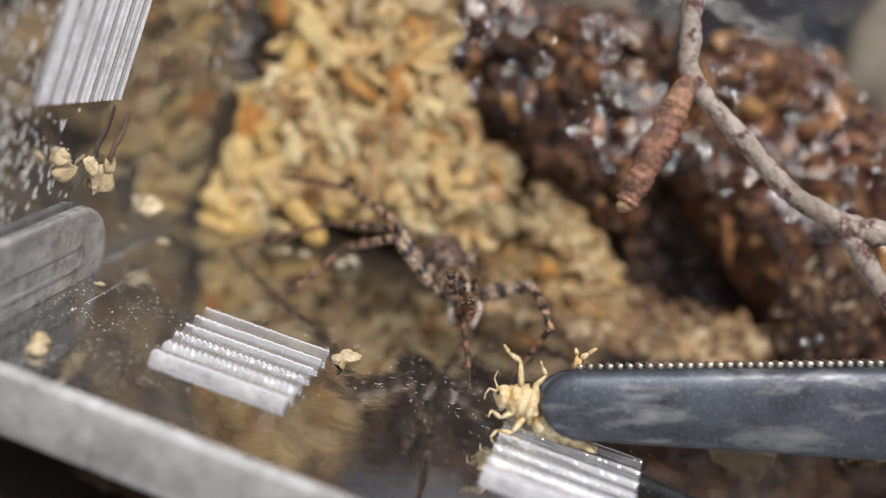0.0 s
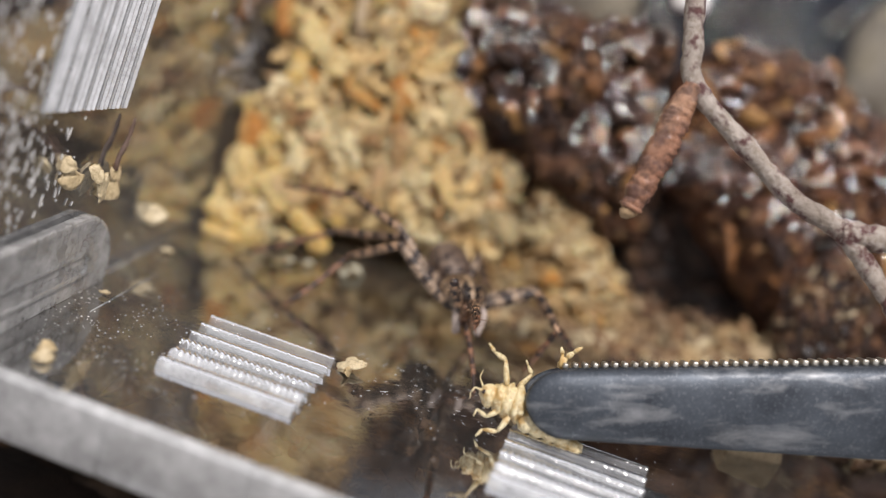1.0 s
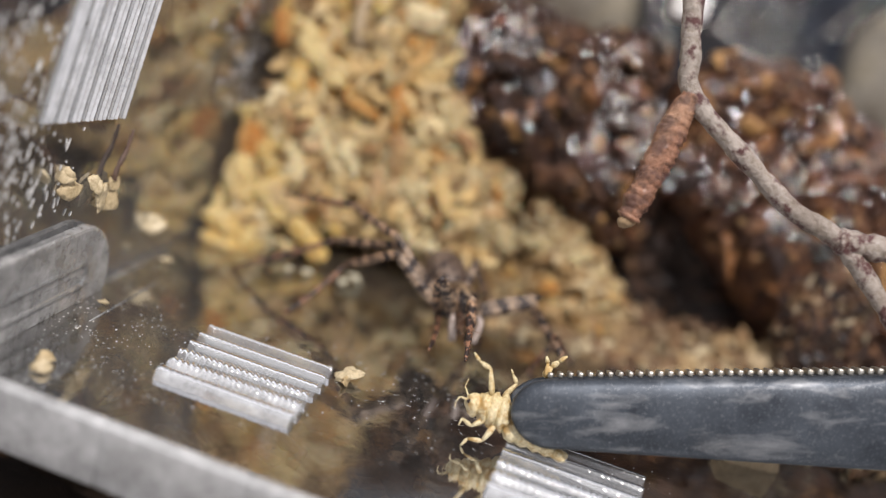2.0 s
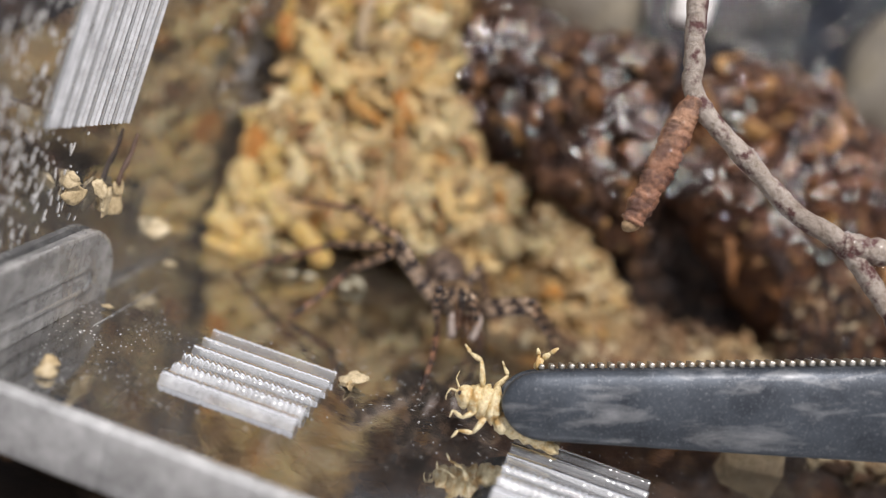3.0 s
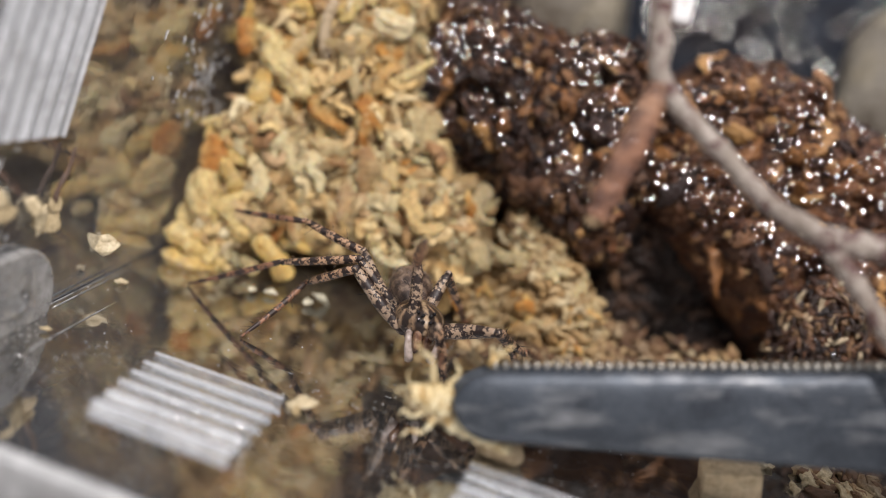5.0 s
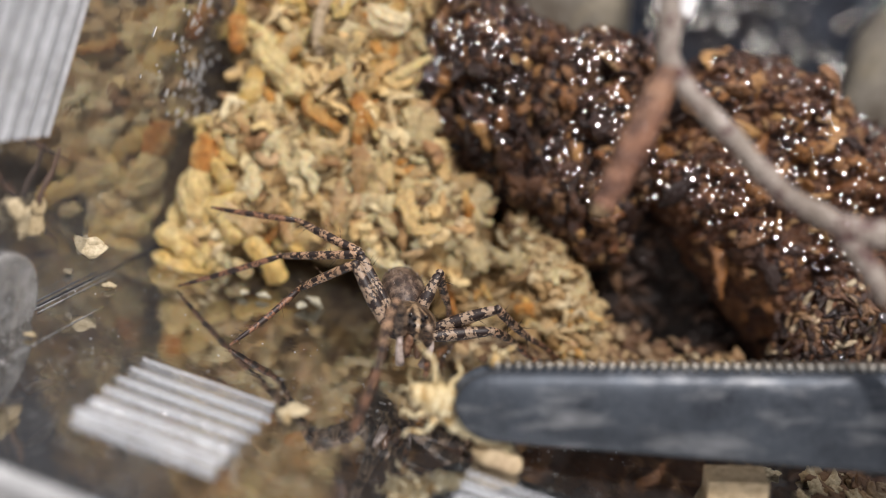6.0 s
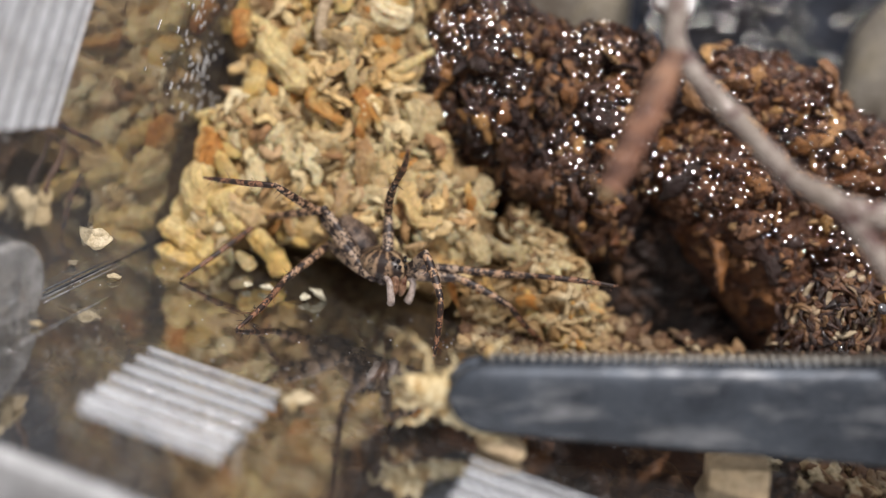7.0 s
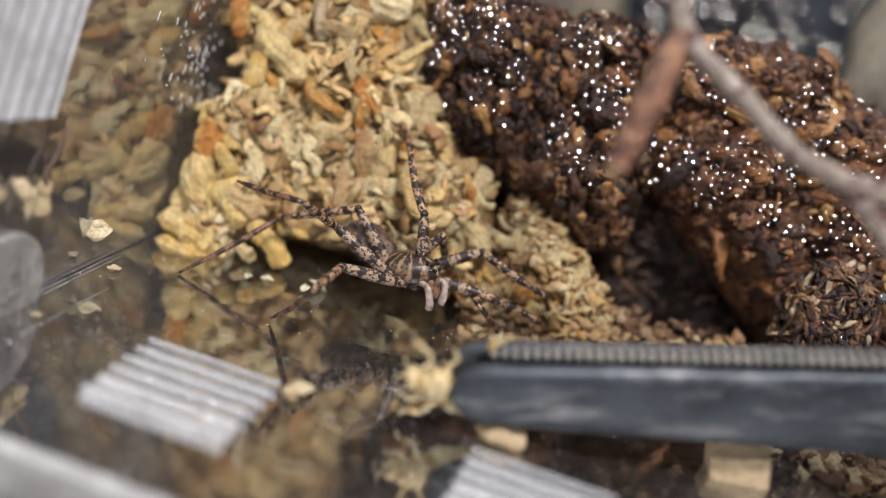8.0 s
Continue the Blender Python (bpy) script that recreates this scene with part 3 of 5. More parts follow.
def plastic_tab():
    """An upright tab of cloudy plastic along the foot of the side wall, with a round end and a slot."""
    thing = empty("plastic_tab", "cloudy clear plastic tab with a rounded end and a slot", "plastic clip", -22, -24)
    inv = Matrix.Translation((22, 24, 0))
    X, Y, N = Vector((0.191, 0.982, 0)), Vector((0, 0, 1)), Vector((0.982, -0.191, 0))
    o = Vector((-20.45, -20.1, 0)) - X * 3.5
    def ring(r, out, low):
        pts = [o + X * (r * math.cos(t)) + Y * max(0.03, r * math.sin(t) + low) + N * out for t in (-math.pi / 2 + math.pi * k / 40 for k in range(41))]
        return pts + [o - X * 12 + Y * (r + low) + N * out, o - X * 12 + Y * max(0.03, low - r) + N * out]
    def shell(rings):
        n = len(rings[0])
        faces = [(i * n + k, i * n + (k + 1) % n, (i + 1) * n + (k + 1) % n, (i + 1) * n + k) for i in range(len(rings) - 1) for k in range(n)]
        return [p for r in rings for p in r], faces
    part("plate", *placed(shell([ring(0.01, -0.45, 1.4), ring(3.3, -0.45, 1.4), ring(3.5, -0.3, 1.4), ring(3.5, 0.1, 1.4), ring(3.42, 0.24, 1.4), ring(3.25, 0.3, 1.4), ring(0.01, 0.302, 1.9)]), inv), tongue_clear, thing, smooth=False)
    part("slot_rim", *placed(shell([ring(0.8, 0.31, 1.9), ring(0.78, 0.42, 1.9), ring(0.62, 0.42, 1.9), ring(0.55, 0.31, 1.9)]), inv), ridge_clear, thing, "clear raised rim of a slot", smooth=False)


plastic_tab()

# ---- wood ----
yellow = Slope((0, -5.6, 0), 21, [(-17.2, -0.6), (-17.0, 1.4), (-16.1, 3.0), (-16.0, 5.0), (-16.5, 7.6), (-17.0, 9.2), (-16.2, 10.6), (-15.0, 11.8), (-15.2, 13.0), (-16.5, 14.5), (-16.8, 17.4), (-16.2, 30), (-3.8, 30), (-3.4, 21.0), (-3.6, 18.0), (-2.6, 15.0), (-0.6, 12.4), (1.6, 10.2), (3.4, 8.8), (4.8, 5.5), (3.6, 2.0), (1.5, 1.2), (-4.0, 2.3), (-8.5, 2.4), (-12.2, 1.9), (-13.4, -0.6)], 1.1, 0.22, 2.0, 1.0, cells=((1.5, 2.2, 1.2, 1.25), (0.55, 1.9, 0.8, 0.35)))
tan = Slope((0, -5.9, 0), 24, [(4.0, -1.5), (3.6, 1.5), (5.0, 5.5), (5.2, 9.0), (8.4, 8.0), (11.2, 6.0), (13.4, 3.0), (13, -1.5)], 1.2, 0.3, 5.0, 1.0, cells=((0.9, 2.4, 0.5, 0.9), (0.45, 2.0, 0.3, 0.35)))
wet_one = Slope((0, -5.0, 0), 21, [(-3.0, 22.6), (-3.0, 21.0), (-3.9, 18.4), (-3.2, 15.6), (-0.8, 12.2), (2.4, 9.8), (5.0, 8.6), (8.0, 8.0), (11.0, 6.0), (13.6, 6.8), (14.4, 12.4), (12.9, 19.0), (12.6, 22.0), (11.2, 22.4), (8.8, 22.4), (6.5, 21.9), (4.5, 22.2), (1.5, 22.6), (-1, 23.4)], 1.5, 0.33, 7.0, 1.6, cells=((1.7, 2.3, 2.0, 1.1), (0.7, 2.0, 1.7, 0.4)))
# recessed slab, also behind the gap under the yellow wood, blackened to paint shade
hollow = Slope((0, 0.5, 0), 8, [(-17, -0.4), (-17, 5), (8, 5), (8, 16), (36, 16), (36, -0.4)], 1.5, 0.3, 21.0, 1.0)
wet_two = Slope((0, -5.2, 0), 21, [(13.0, 16.5), (14.6, 20.5), (16.9, 23.4), (21.3, 23.6), (25.1, 22.0), (29.2, 20.5), (35.3, 18.4), (45, 16), (45, -1), (31, -1), (27.5, 1.5), (24.0, 4.0), (20.5, 6.5), (17.2, 9.2), (14.4, 11.5)], 1.7, 0.27, 11.0, 2.0, cells=((1.8, 2.4, 0.6, 1.1), (0.7, 2.0, 0.9, 0.4)))


def wood_tone(x, s, rng):
    """Which kind of wood shows at a place: yellow at the near foot and edge, orange at the top, greenish low beside the bark."""
    r = rng.random()
    if x < -13.5 and s < 10:
        return yellow_chip if r < 0.8 else cream_chip
    if s > 15.5 and x > -8.5:
        return orange_chip if r < 0.35 else (green_chip if r < 0.7 else cream_chip)
    if s > 11.5 and x < -9.5:
        return orange_chip if r < 0.42 else (yellow_chip if r < 0.7 else cream_chip)
    if -7.4 < x < -4.6 and 9 < s < 17:
        return orange_chip if r < 0.5 else cream_chip
    if x > -4.0 and s < 13:
        return green_chip if r < 0.72 else (cream_chip if r < 0.94 else orange_chip)
    return cream_chip if r < 0.74 else (yellow_chip if r < 0.84 else (orange_chip if r < 0.9 else green_chip))


def rotten_wood():
    thing = empty("rotten_wood", "block of crumbling yellow rotten wood with torn fibrous chips", "rotten wood", -5, -8)
    inv = Matrix.Translation((5, 8, 0))
    part("core", *placed(yellow.body(0.15), inv), core_wood, thing, "brown fibrous core")
    rng = random.Random(11)
    # large pieces that stand out: orange bow, edge column, foot slabs, hanging tongue, prongs, pale bars
    on = lambda x, s, h=1.7: yellow.base + Vector((x, 0, 0)) + yellow.up * s + yellow.out * h
    for pts, w, th, mat in (
            (((-14.4, 16.6), (-13.7, 15.0), (-12.2, 13.9), (-9.6, 12.9)), 1.9, 1.5, yellow_chip),
            (((-16.2, 17.0), (-15.7, 15.6), (-15.8, 14.4)), 1.5, 1.3, orange_chip),
            (((-17.6, 9.0, 0.6), (-16.4, 9.5, 1.2), (-15.4, 8.9, 1.4)), 0.9, 0.8, yellow_chip),
            (((-15.9, 8.6, 1.2), (-16.1, 7.2, 1.2), (-15.9, 5.6, 1.2)), 2.0, 1.7, orange_chip),
            (((-16.1, 6.2, 1.2), (-16.0, 4.6, 1.3), (-15.0, 2.9, 1.4)), 2.6, 2.0, yellow_chip),
            (((-14.2, 4.6), (-13.2, 3.2), (-12.6, 1.8)), 2.2, 1.7, yellow_chip),
            (((-17.9, 1.3, 0.9), (-16.4, 0.9, 1.3), (-13.4, -0.2, 1.2)), 1.7, 1.5, yellow_chip),
            (((-17.9, -0.5, 1.0), (-16.0, -0.8, 1.6), (-13.6, -1.3, 1.4)), 1.5, 1.4, yellow_chip),
            (((-12.4, 0.6), (-11.6, 0.2), (-10.9, -0.2)), 0.8, 0.6, yellow_chip),
            (((-11.8, 2.4), (-10.4, 1.6), (-9.6, 0.8), (-9.2, -0.3)), 1.5, 1.1, yellow_chip),
            (((-9.2, 9.4), (-7.2, 9.9), (-5.2, 10.3)), 1.2, 1.0, cream_chip),
            (((-6.6, 7.6), (-6.0, 6.6), (-6.2, 4.6)), 1.3, 1.0, cream_chip),
            (((-11.4, 9.6), (-10.8, 8.2), (-10.0, 7.6), (-9.4, 9.0)), 1.2, 0.9, cream_chip),
            (((-6.5, 16.2), (-6.0, 14.4), (-6.1, 12.0)), 1.0, 0.9, orange_chip),
            (((-5.6, 15.0), (-4.4, 15.6), (-2.6, 17.4)), 0.8, 0.8, yellow_chip),
            (((-13.2, 11.6), (-12.4, 9.6), (-12.2, 7.4)), 1.5, 1.1, cream_chip),
            (((-3.4, 13.6), (-2.8, 12.4), (-2.9, 11.2)), 1.6, 1.1, green_chip),
            (((-2.6, 8.4), (-0.6, 8.2), (1.6, 7.4)), 1.6, 1.0, green_chip),
            (((1.0, 6.6), (2.6, 5.8), (4.6, 4.2)), 1.3, 0.9, green_chip),
            (((-8.6, 19.6), (-6.4, 19.0), (-4.6, 19.4)), 2.2, 1.6, cream_chip)):
        part("chip", *placed(shred([on(*p) for p in pts], w, th, rng, 5, 0.9, yellow.out), inv), mat, thing)
    shapes = {}
    for mat in (yellow_chip, orange_chip, cream_chip, green_chip):
        shapes[mat.name] = [shared_mesh("chip", shred(bent_path(rng.uniform(2.0, 4.8), rng, 0.2), rng.uniform(0.7, 1.5), rng.uniform(0.3, 0.55), rng, 4, 1.6), mat) for _ in range(12)]
    for k in range(280):
        x, s = yellow.spot(rng, 0.15)
        if s > 24:
            continue
        p, n = yellow.at(x, s), yellow.out
        n = (n + Vector((rng.gauss(0, .22), rng.gauss(0, .22), rng.gauss(0, .22)))).normalized()
        ob = new("chip", rng.choice(shapes[wood_tone(x, s, rng).name]))
        ob.parent = thing
        ob.matrix_basis = Matrix.Translation((inv @ (p + n * rng.uniform(-0.1, 0.25))) * MM) @ turn(n, rng.gauss(1.9, 0.7)) @ Matrix.Scale(rng.uniform(0.5, 1.1), 4)
    stock = [shred(bent_path(rng.uniform(0.9, 2.2), rng, 0.35), rng.uniform(0.35, 0.9), rng.uniform(0.15, 0.3), rng, 3, 2.0) for _ in range(40)]
    many = []
    for k in range(620):
        x, s = yellow.spot(rng, 0.05)
        if s > 23:
            continue
        n = (yellow.out + Vector((rng.gauss(0, .4), rng.gauss(0, .4), rng.gauss(0, .4)))).normalized()
        many.append(placed(rng.choice(stock), Matrix.Translation(inv @ (yellow.at(x, s) + n * rng.uniform(0, 0.45))) @ turn(n, rng.gauss(1.3, 1.0)) @ Matrix.Scale(rng.uniform(0.5, 1.1), 4)))
    part("fibre_fill", *joined(many), crumb_wood, thing, "small torn wood fibres")["kind"] = "stuff"


rotten_wood()


def tan_wood():
    rng = random.Random(13)
    thing = empty("tan_wood", "lump of tan fibrous rotten wood beside the wet bark", "rotten wood", 8, -6)
    inv = Matrix.Translation((-8, 6, 0))
    part("core", *placed(tan.body(0.15), inv), core_wood, thing)
    stock = [shred(bent_path(rng.uniform(0.8, 2.4), rng, 0.25), rng.uniform(0.3, 0.7), rng.uniform(0.2, 0.45), rng, 3, 1.4) for _ in range(30)]
    many = []
    for _ in range(420):
        x, s = tan.spot(rng, 0.05)
        n = (tan.out + Vector((rng.gauss(0, .4), rng.gauss(0, .4), rng.gauss(0, .4)))).normalized()
        many.append(placed(rng.choice(stock), Matrix.Translation(inv @ (tan.at(x, s) + n * rng.uniform(0, 0.3))) @ turn(n, rng.gauss(0.2, 0.7)) @ Matrix.Scale(rng.uniform(0.5, 1.1), 4)))
    part("fibre_fill", *joined(many), tan_chip, thing, "tan splinters")["kind"] = "stuff"
    shapes = [shared_mesh("chip", shred(bent_path(rng.uniform(1.4, 3.2), rng, 0.25), rng.uniform(0.6, 1.1), rng.uniform(0.4, 0.7), rng), green_chip if k < 6 else orange_chip) for k in range(10)]
    for k in range(90):
        x, s = tan.spot(rng, 0.2)
        n = (tan.out + Vector((rng.gauss(0, .35), rng.gauss(0, .35), rng.gauss(0, .35)))).normalized()
        ob = new("chip", shapes[rng.randrange(10) if s < 4 else rng.randrange(6)])
        ob.parent = thing
        ob.matrix_basis = Matrix.Translation((inv @ (tan.at(x, s) + n * rng.uniform(0.0, 0.25))) * MM) @ turn(n, rng.gauss(0.3, 0.8)) @ Matrix.Scale(rng.uniform(0.5, 1.0), 4)


tan_wood()


def small_finds():
    rng = random.Random(17)
    for x, z, r in ((-2.6, 8.2, 1.0), (-4.6, 5.6, 0.8)):
        s = z / 0.934
        c = yellow.at(x, s)
        thing = empty("orange_flake", "crumpled orange-brown bark flake on the yellow wood", "bark flake", *c, group="orange flakes")
        for _ in range(9):
            n = (yellow.out + Vector((rng.gauss(0, .6), rng.gauss(0, .6), rng.gauss(0, .6)))).normalized()
            q = yellow.at(x, s) + yellow.out * 0.5 + Vector((rng.gauss(0, .5), 0, rng.gauss(0, .5))) * r
            part("fold", *placed(ribbon(rng.uniform(0.8, 1.7) * r, rng.uniform(0.3, 0.7) * r, 1.2, rng), Matrix.Translation(q - c) @ turn(n, rng.uniform(0, 3))), orange_wood, thing, smooth=False)
    c = yellow.at(-10.0, 17.4) + yellow.out * 0.7
    path = spread_path([c + Vector((-0.2, 0.2, 2.2)), c + Vector((-0.5, 0, 0.8)), c + Vector((-0.4, -0.1, -0.8)), c + Vector((0.1, 0, -1.9))], 0.2)
    tagged(mesh_object("grub", *tube(path, [0.42 * (1 + 0.05 * math.sin(i * 2)) * (0.6 if i in (0, len(path) - 1) else 1) for i in range(len(path))], 10), grub_skin), "pale curled grub on the yellow wood", "grub")


small_finds()


def wet_bark(slope, label, seed, grains, beads, skin, lie, rusty):
    thing = empty("wet_bark", label, "bark", slope.poly[0][0], -6, group="wet bark pieces")
    inv = Matrix.Translation((-slope.poly[0][0], 6, 0))
    part("body", *placed(slope.body(0.2), inv), wet_wood, thing)
    rng = random.Random(seed)
    stock = [shred(bent_path(rng.uniform(0.6, 1.6), rng, 0.3), rng.uniform(0.3, 0.7), rng.uniform(0.15, 0.3), rng, 3, 2.2) for _ in range(30)]
    many = []
    for _ in range(grains):
        x, s = slope.spot(rng, 0.05)
        # brown crumbs thinned low on the right lump, where shade is painted in
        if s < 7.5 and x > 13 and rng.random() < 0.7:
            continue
        n = (slope.normal(x, s) + Vector((rng.gauss(0, .35), rng.gauss(0, .35), rng.gauss(0, .35)))).normalized()
        many.append(placed(rng.choice(stock), Matrix.Translation(inv @ (slope.at(x, s) + n * 0.05)) @ turn(n, rng.gauss(lie, 0.9)) @ Matrix.Scale(rng.uniform(0.35, 1.0), 4)))
    part("crumb_crust", *joined(many), skin, thing, "wet brown crumbs")["kind"] = "stuff"
    shapes = [shared_mesh("bark_chip", shred(bent_path(rng.uniform(1.8, 4.6), rng, 0.2), rng.uniform(0.7, 1.6), rng.uniform(0.3, 0.6), rng, 4, 2.2), rust_chip if k < rusty else bark_chip) for k in range(14)]
    # near-black copies for the low right: the overhang's shade as chip colour
    deep = [shared_mesh("bark_chip", shred(bent_path(rng.uniform(1.8, 4.6), rng, 0.2), rng.uniform(0.7, 1.6), rng.uniform(0.3, 0.6), rng, 4, 1.6), shade_chip) for k in range(6)]
    for k in range(230):
        x, s = slope.spot(rng, 0.3)
        if s > 20 and rng.random() < 0.5:
            continue
        n = (slope.normal(x, s) + Vector((rng.gauss(0, .25), rng.gauss(0, .25), rng.gauss(0, .25)))).normalized()
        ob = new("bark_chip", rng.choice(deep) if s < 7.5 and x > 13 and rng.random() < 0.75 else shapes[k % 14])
        ob.parent = thing
        ob.matrix_basis = Matrix.Translation((inv @ (slope.at(x, s) + n * rng.uniform(-0.2, 0.1))) * MM) @ turn(n, rng.gauss(lie, 0.55)) @ Matrix.Scale(rng.uniform(0.4, 1.0), 4)
    many, taken = [], []
    drops = [bead(r, r * 0.03) for r in (0.045, 0.058, 0.075, 0.105)]
    singles = [shared_mesh("water_bead", d, water_mat) for d in drops]
    for _ in range(beads):
        x, s = slope.spot(rng, 0.2)
        if any((x - a) ** 2 + (s - b) ** 2 < 0.19 for a, b in taken):
            continue
        if noise.noise(Vector((x * 0.28, s * 0.28, seed))) < (-0.12 if x > 13 else 0.0 if s < 15 else -0.2) or s < (9.4 if x > 13 else 9) + (1.2 if x > 13 else 4) * noise.noise(Vector((x * 0.3, 5, seed))):
            continue
        taken.append((x, s))
        n = (Vector((0.11 - 0.0078 * x, -0.835 + 0.001 * x, 0.53 + 0.0017 * x)) + Vector((rng.gauss(0, .03), rng.gauss(0, .025), rng.gauss(0, .025)))).normalized()
        m = Matrix.Translation(inv @ (slope.at(x, s) + slope.out * 0.95)) @ turn(n)
        size = rng.choice((0, 0, 0, 0, 1, 1, 1, 2, 2, 3))
        if len(taken) <= 300:
            ob = new("water_bead", singles[size])
            ob.parent = thing
            m.translation *= MM
            ob.matrix_basis = m
        else:
            many.append(placed(drops[size], m))
    if many:
        part("bead_spray", *joined(many), water_mat, thing, "glinting beads of water")["kind"] = "stuff"


def bead(r, h):
    """A low bead of water: a shallow cap."""
    big = (r * r + h * h) / (2 * h)
    verts, faces, n = [(0, 0, h)], [], 10
    for ringr in (0.5, 1.0):
        q = r * ringr
        verts += [(q * math.cos(2 * math.pi * k / n), q * math.sin(2 * math.pi * k / n), h - big + math.sqrt(big * big - q * q)) for k in range(n)]
    verts += [(r * 0.7 * math.cos(2 * math.pi * k / n), r * 0.7 * math.sin(2 * math.pi * k / n), -r) for k in range(n)]
    for k in range(n):
        k2 = (k + 1) % n
        faces += [(0, 1 + k, 1 + k2), (1 + k, 1 + n + k, 1 + n + k2, 1 + k2), (1 + n + k, 1 + 2 * n + k, 1 + 2 * n + k2, 1 + n + k2)]
    return [Vector(v) for v in verts], faces


wet_bark(wet_one, "dark wet bark covered in glinting water beads", 5, 1700, 7000, wet_grain, 1.9, 3)
wet_bark(wet_two, "wet red-brown bark lump beaded with water", 6, 2100, 9000, red_grain, 0.5, 7)


# the shadowed hollow, its darkness painted as near-black wood and chips
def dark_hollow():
    thing = empty("hollow_shade_wood", "wet wood deep in the hollow between the bark lumps, shade in its black colour", "wood", 20, 0)
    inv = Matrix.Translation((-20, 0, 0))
    part("body", *placed(hollow.body(0.4), inv), hollow_shade_wood, thing)
    rng = random.Random(61)
    shapes = []
    for k in range(8):
        v, f = curl(rng.uniform(1.6, 3.8), rng.uniform(0.5, 1.2), rng.uniform(0.4, 0.8), rng.uniform(-0.2, 0.2), rng)
        me = bpy.data.meshes.new("bark_chip")
        me.from_pydata([tuple(c * MM for c in q) for q in v], [], f)
        me.materials.append(shade_chip)
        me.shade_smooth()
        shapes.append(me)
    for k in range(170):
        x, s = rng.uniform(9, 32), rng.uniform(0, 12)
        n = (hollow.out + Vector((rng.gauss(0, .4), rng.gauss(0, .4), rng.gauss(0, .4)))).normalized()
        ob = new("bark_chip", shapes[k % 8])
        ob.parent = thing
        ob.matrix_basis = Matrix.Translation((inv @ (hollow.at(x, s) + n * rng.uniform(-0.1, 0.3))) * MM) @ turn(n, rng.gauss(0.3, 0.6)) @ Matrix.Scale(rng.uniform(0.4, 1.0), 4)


dark_hollow()


def crumb_ledge():
    rng = random.Random(21)
    many = []
    for _ in range(2000):
        x = rng.uniform(4, 34)
        back = -4.6 + 0.05 * abs(x - 20)
        y = back - abs(rng.gauss(0, 2.9))
        if y < -12.0 + 0.2 * abs(x - 14) or (x > 15 and rng.random() < 0.45):
            continue
        h = 0.15 + max(0, 2.6 + (y - back) * 0.9) * rng.uniform(0.1, 1)
        m = Matrix.Translation((x, y, h)) @ turn((rng.gauss(0, .5), -0.6 + rng.gauss(0, .5), 1), rng.gauss(0, 0.9))
        shape = curl(rng.uniform(0.5, 1.9), rng.uniform(0.4, 0.9), rng.uniform(0.3, 0.6), rng.uniform(-.2, .2), rng) if rng.random() < 0.35 else scrap(rng.uniform(0.5, 1.8), rng.uniform(0.4, 0.9), 0.25, rng.uniform(-.3, .6), rng)
        many.append(placed(shape, m))
    tagged(mesh_object("wood_litter", *joined(many), litter_chip), "heap of tan wood crumbs and fibres at the foot of the bark", "wood crumbs", kind="stuff")


crumb_ledge()


def wet_lump():
    rng = random.Random(41)
    thing = empty("bark_lump", "wet reddish bark lump with pale torn rings", "bark", 27.6, -6.0, 0)
    part("body", *placed(ball(3.0, 2.4, 5.0, 5, 0.22, 2.2, 1.8), Matrix.Translation((0, 0, 4.9))), wet_wood, thing)
    many = []
    for k in range(420):
        d = Vector((rng.gauss(0, 0.8), -abs(rng.gauss(0.4, 1)), rng.gauss(0.1, 0.8))).normalized()
        q = Vector((d.x * 3.2, d.y * 2.7, d.z * 5.2 + 4.9))
        if q.z > 0.2:
            many.append(placed(curl(rng.uniform(0.8, 2.4), rng.uniform(0.25, 0.7), rng.uniform(0.2, 0.45), rng.uniform(0, 0.3), rng), Matrix.Translation(q) @ turn((d + Vector((rng.gauss(0, .4), rng.gauss(0, .4), rng.gauss(0, .4)))).normalized(), math.atan2(q.z - 7.5, q.x) + 1.57 + rng.gauss(0, .8))))
    part("torn_fibre", *joined(many), torn_wood, thing, "torn cream and reddish fibres")["kind"] = "stuff"
    drops = [placed(bead(0.4, 0.05), Matrix.Translation(q) @ turn((0.095, -0.79, 0.6))) for q in (Vector((0.6, -3.0, 5.8)), Vector((2.2, -2.6, 9.0)), Vector((-1.2, -2.9, 3.4)), Vector((-0.4, -3.0, 4.0)))]
    part("bead_spray", *joined(drops), water_mat, thing, "glinting beads of water")["kind"] = "stuff"


wet_lump()


def back_beads():
    rng = random.Random(51)
    many = []
    for k in range(900):
        x, z = (rng.uniform(2, 55), rng.uniform(0, 42)) if k < 400 else (rng.gauss(21, 4.5), rng.gauss(31, 5))
        r = rng.choice((0.3, 0.4, 0.55))
        n = Vector((0.08 - 0.0045 * x, -0.91, 0.41)) + Vector((rng.gauss(0, .05), rng.gauss(0, .05), rng.gauss(0, .05)))
        many.append(placed(bead(r, r * 0.12), Matrix.Translation((x, 39.6, z)) @ turn(n.normalized())))
    tagged(mesh_object("spray_drops", *joined(many), water_mat), "spray of water drops on the dark back wall", "water drops", kind="stuff")


back_beads()


def stone(name, label, x, y, z, rx, ry, rz, seed, mat=None):
    ob = mesh_object(name, *ball(rx, ry, rz, 4, 0.35, seed, 1.3), mat or rock_mat)
    ob.location = (x * MM, y * MM, z * MM)
    return tagged(ob, label, "stone", "stones behind the bark")


stone("stone", "rounded grey stone behind the wet bark", 6.0, 17, 19.5, 5.5, 5, 9, 1.0)
stone("stone", "pale grey-yellow stone at the edge of the bark", 38, 18, 17, 9, 6, 11, 4.0)


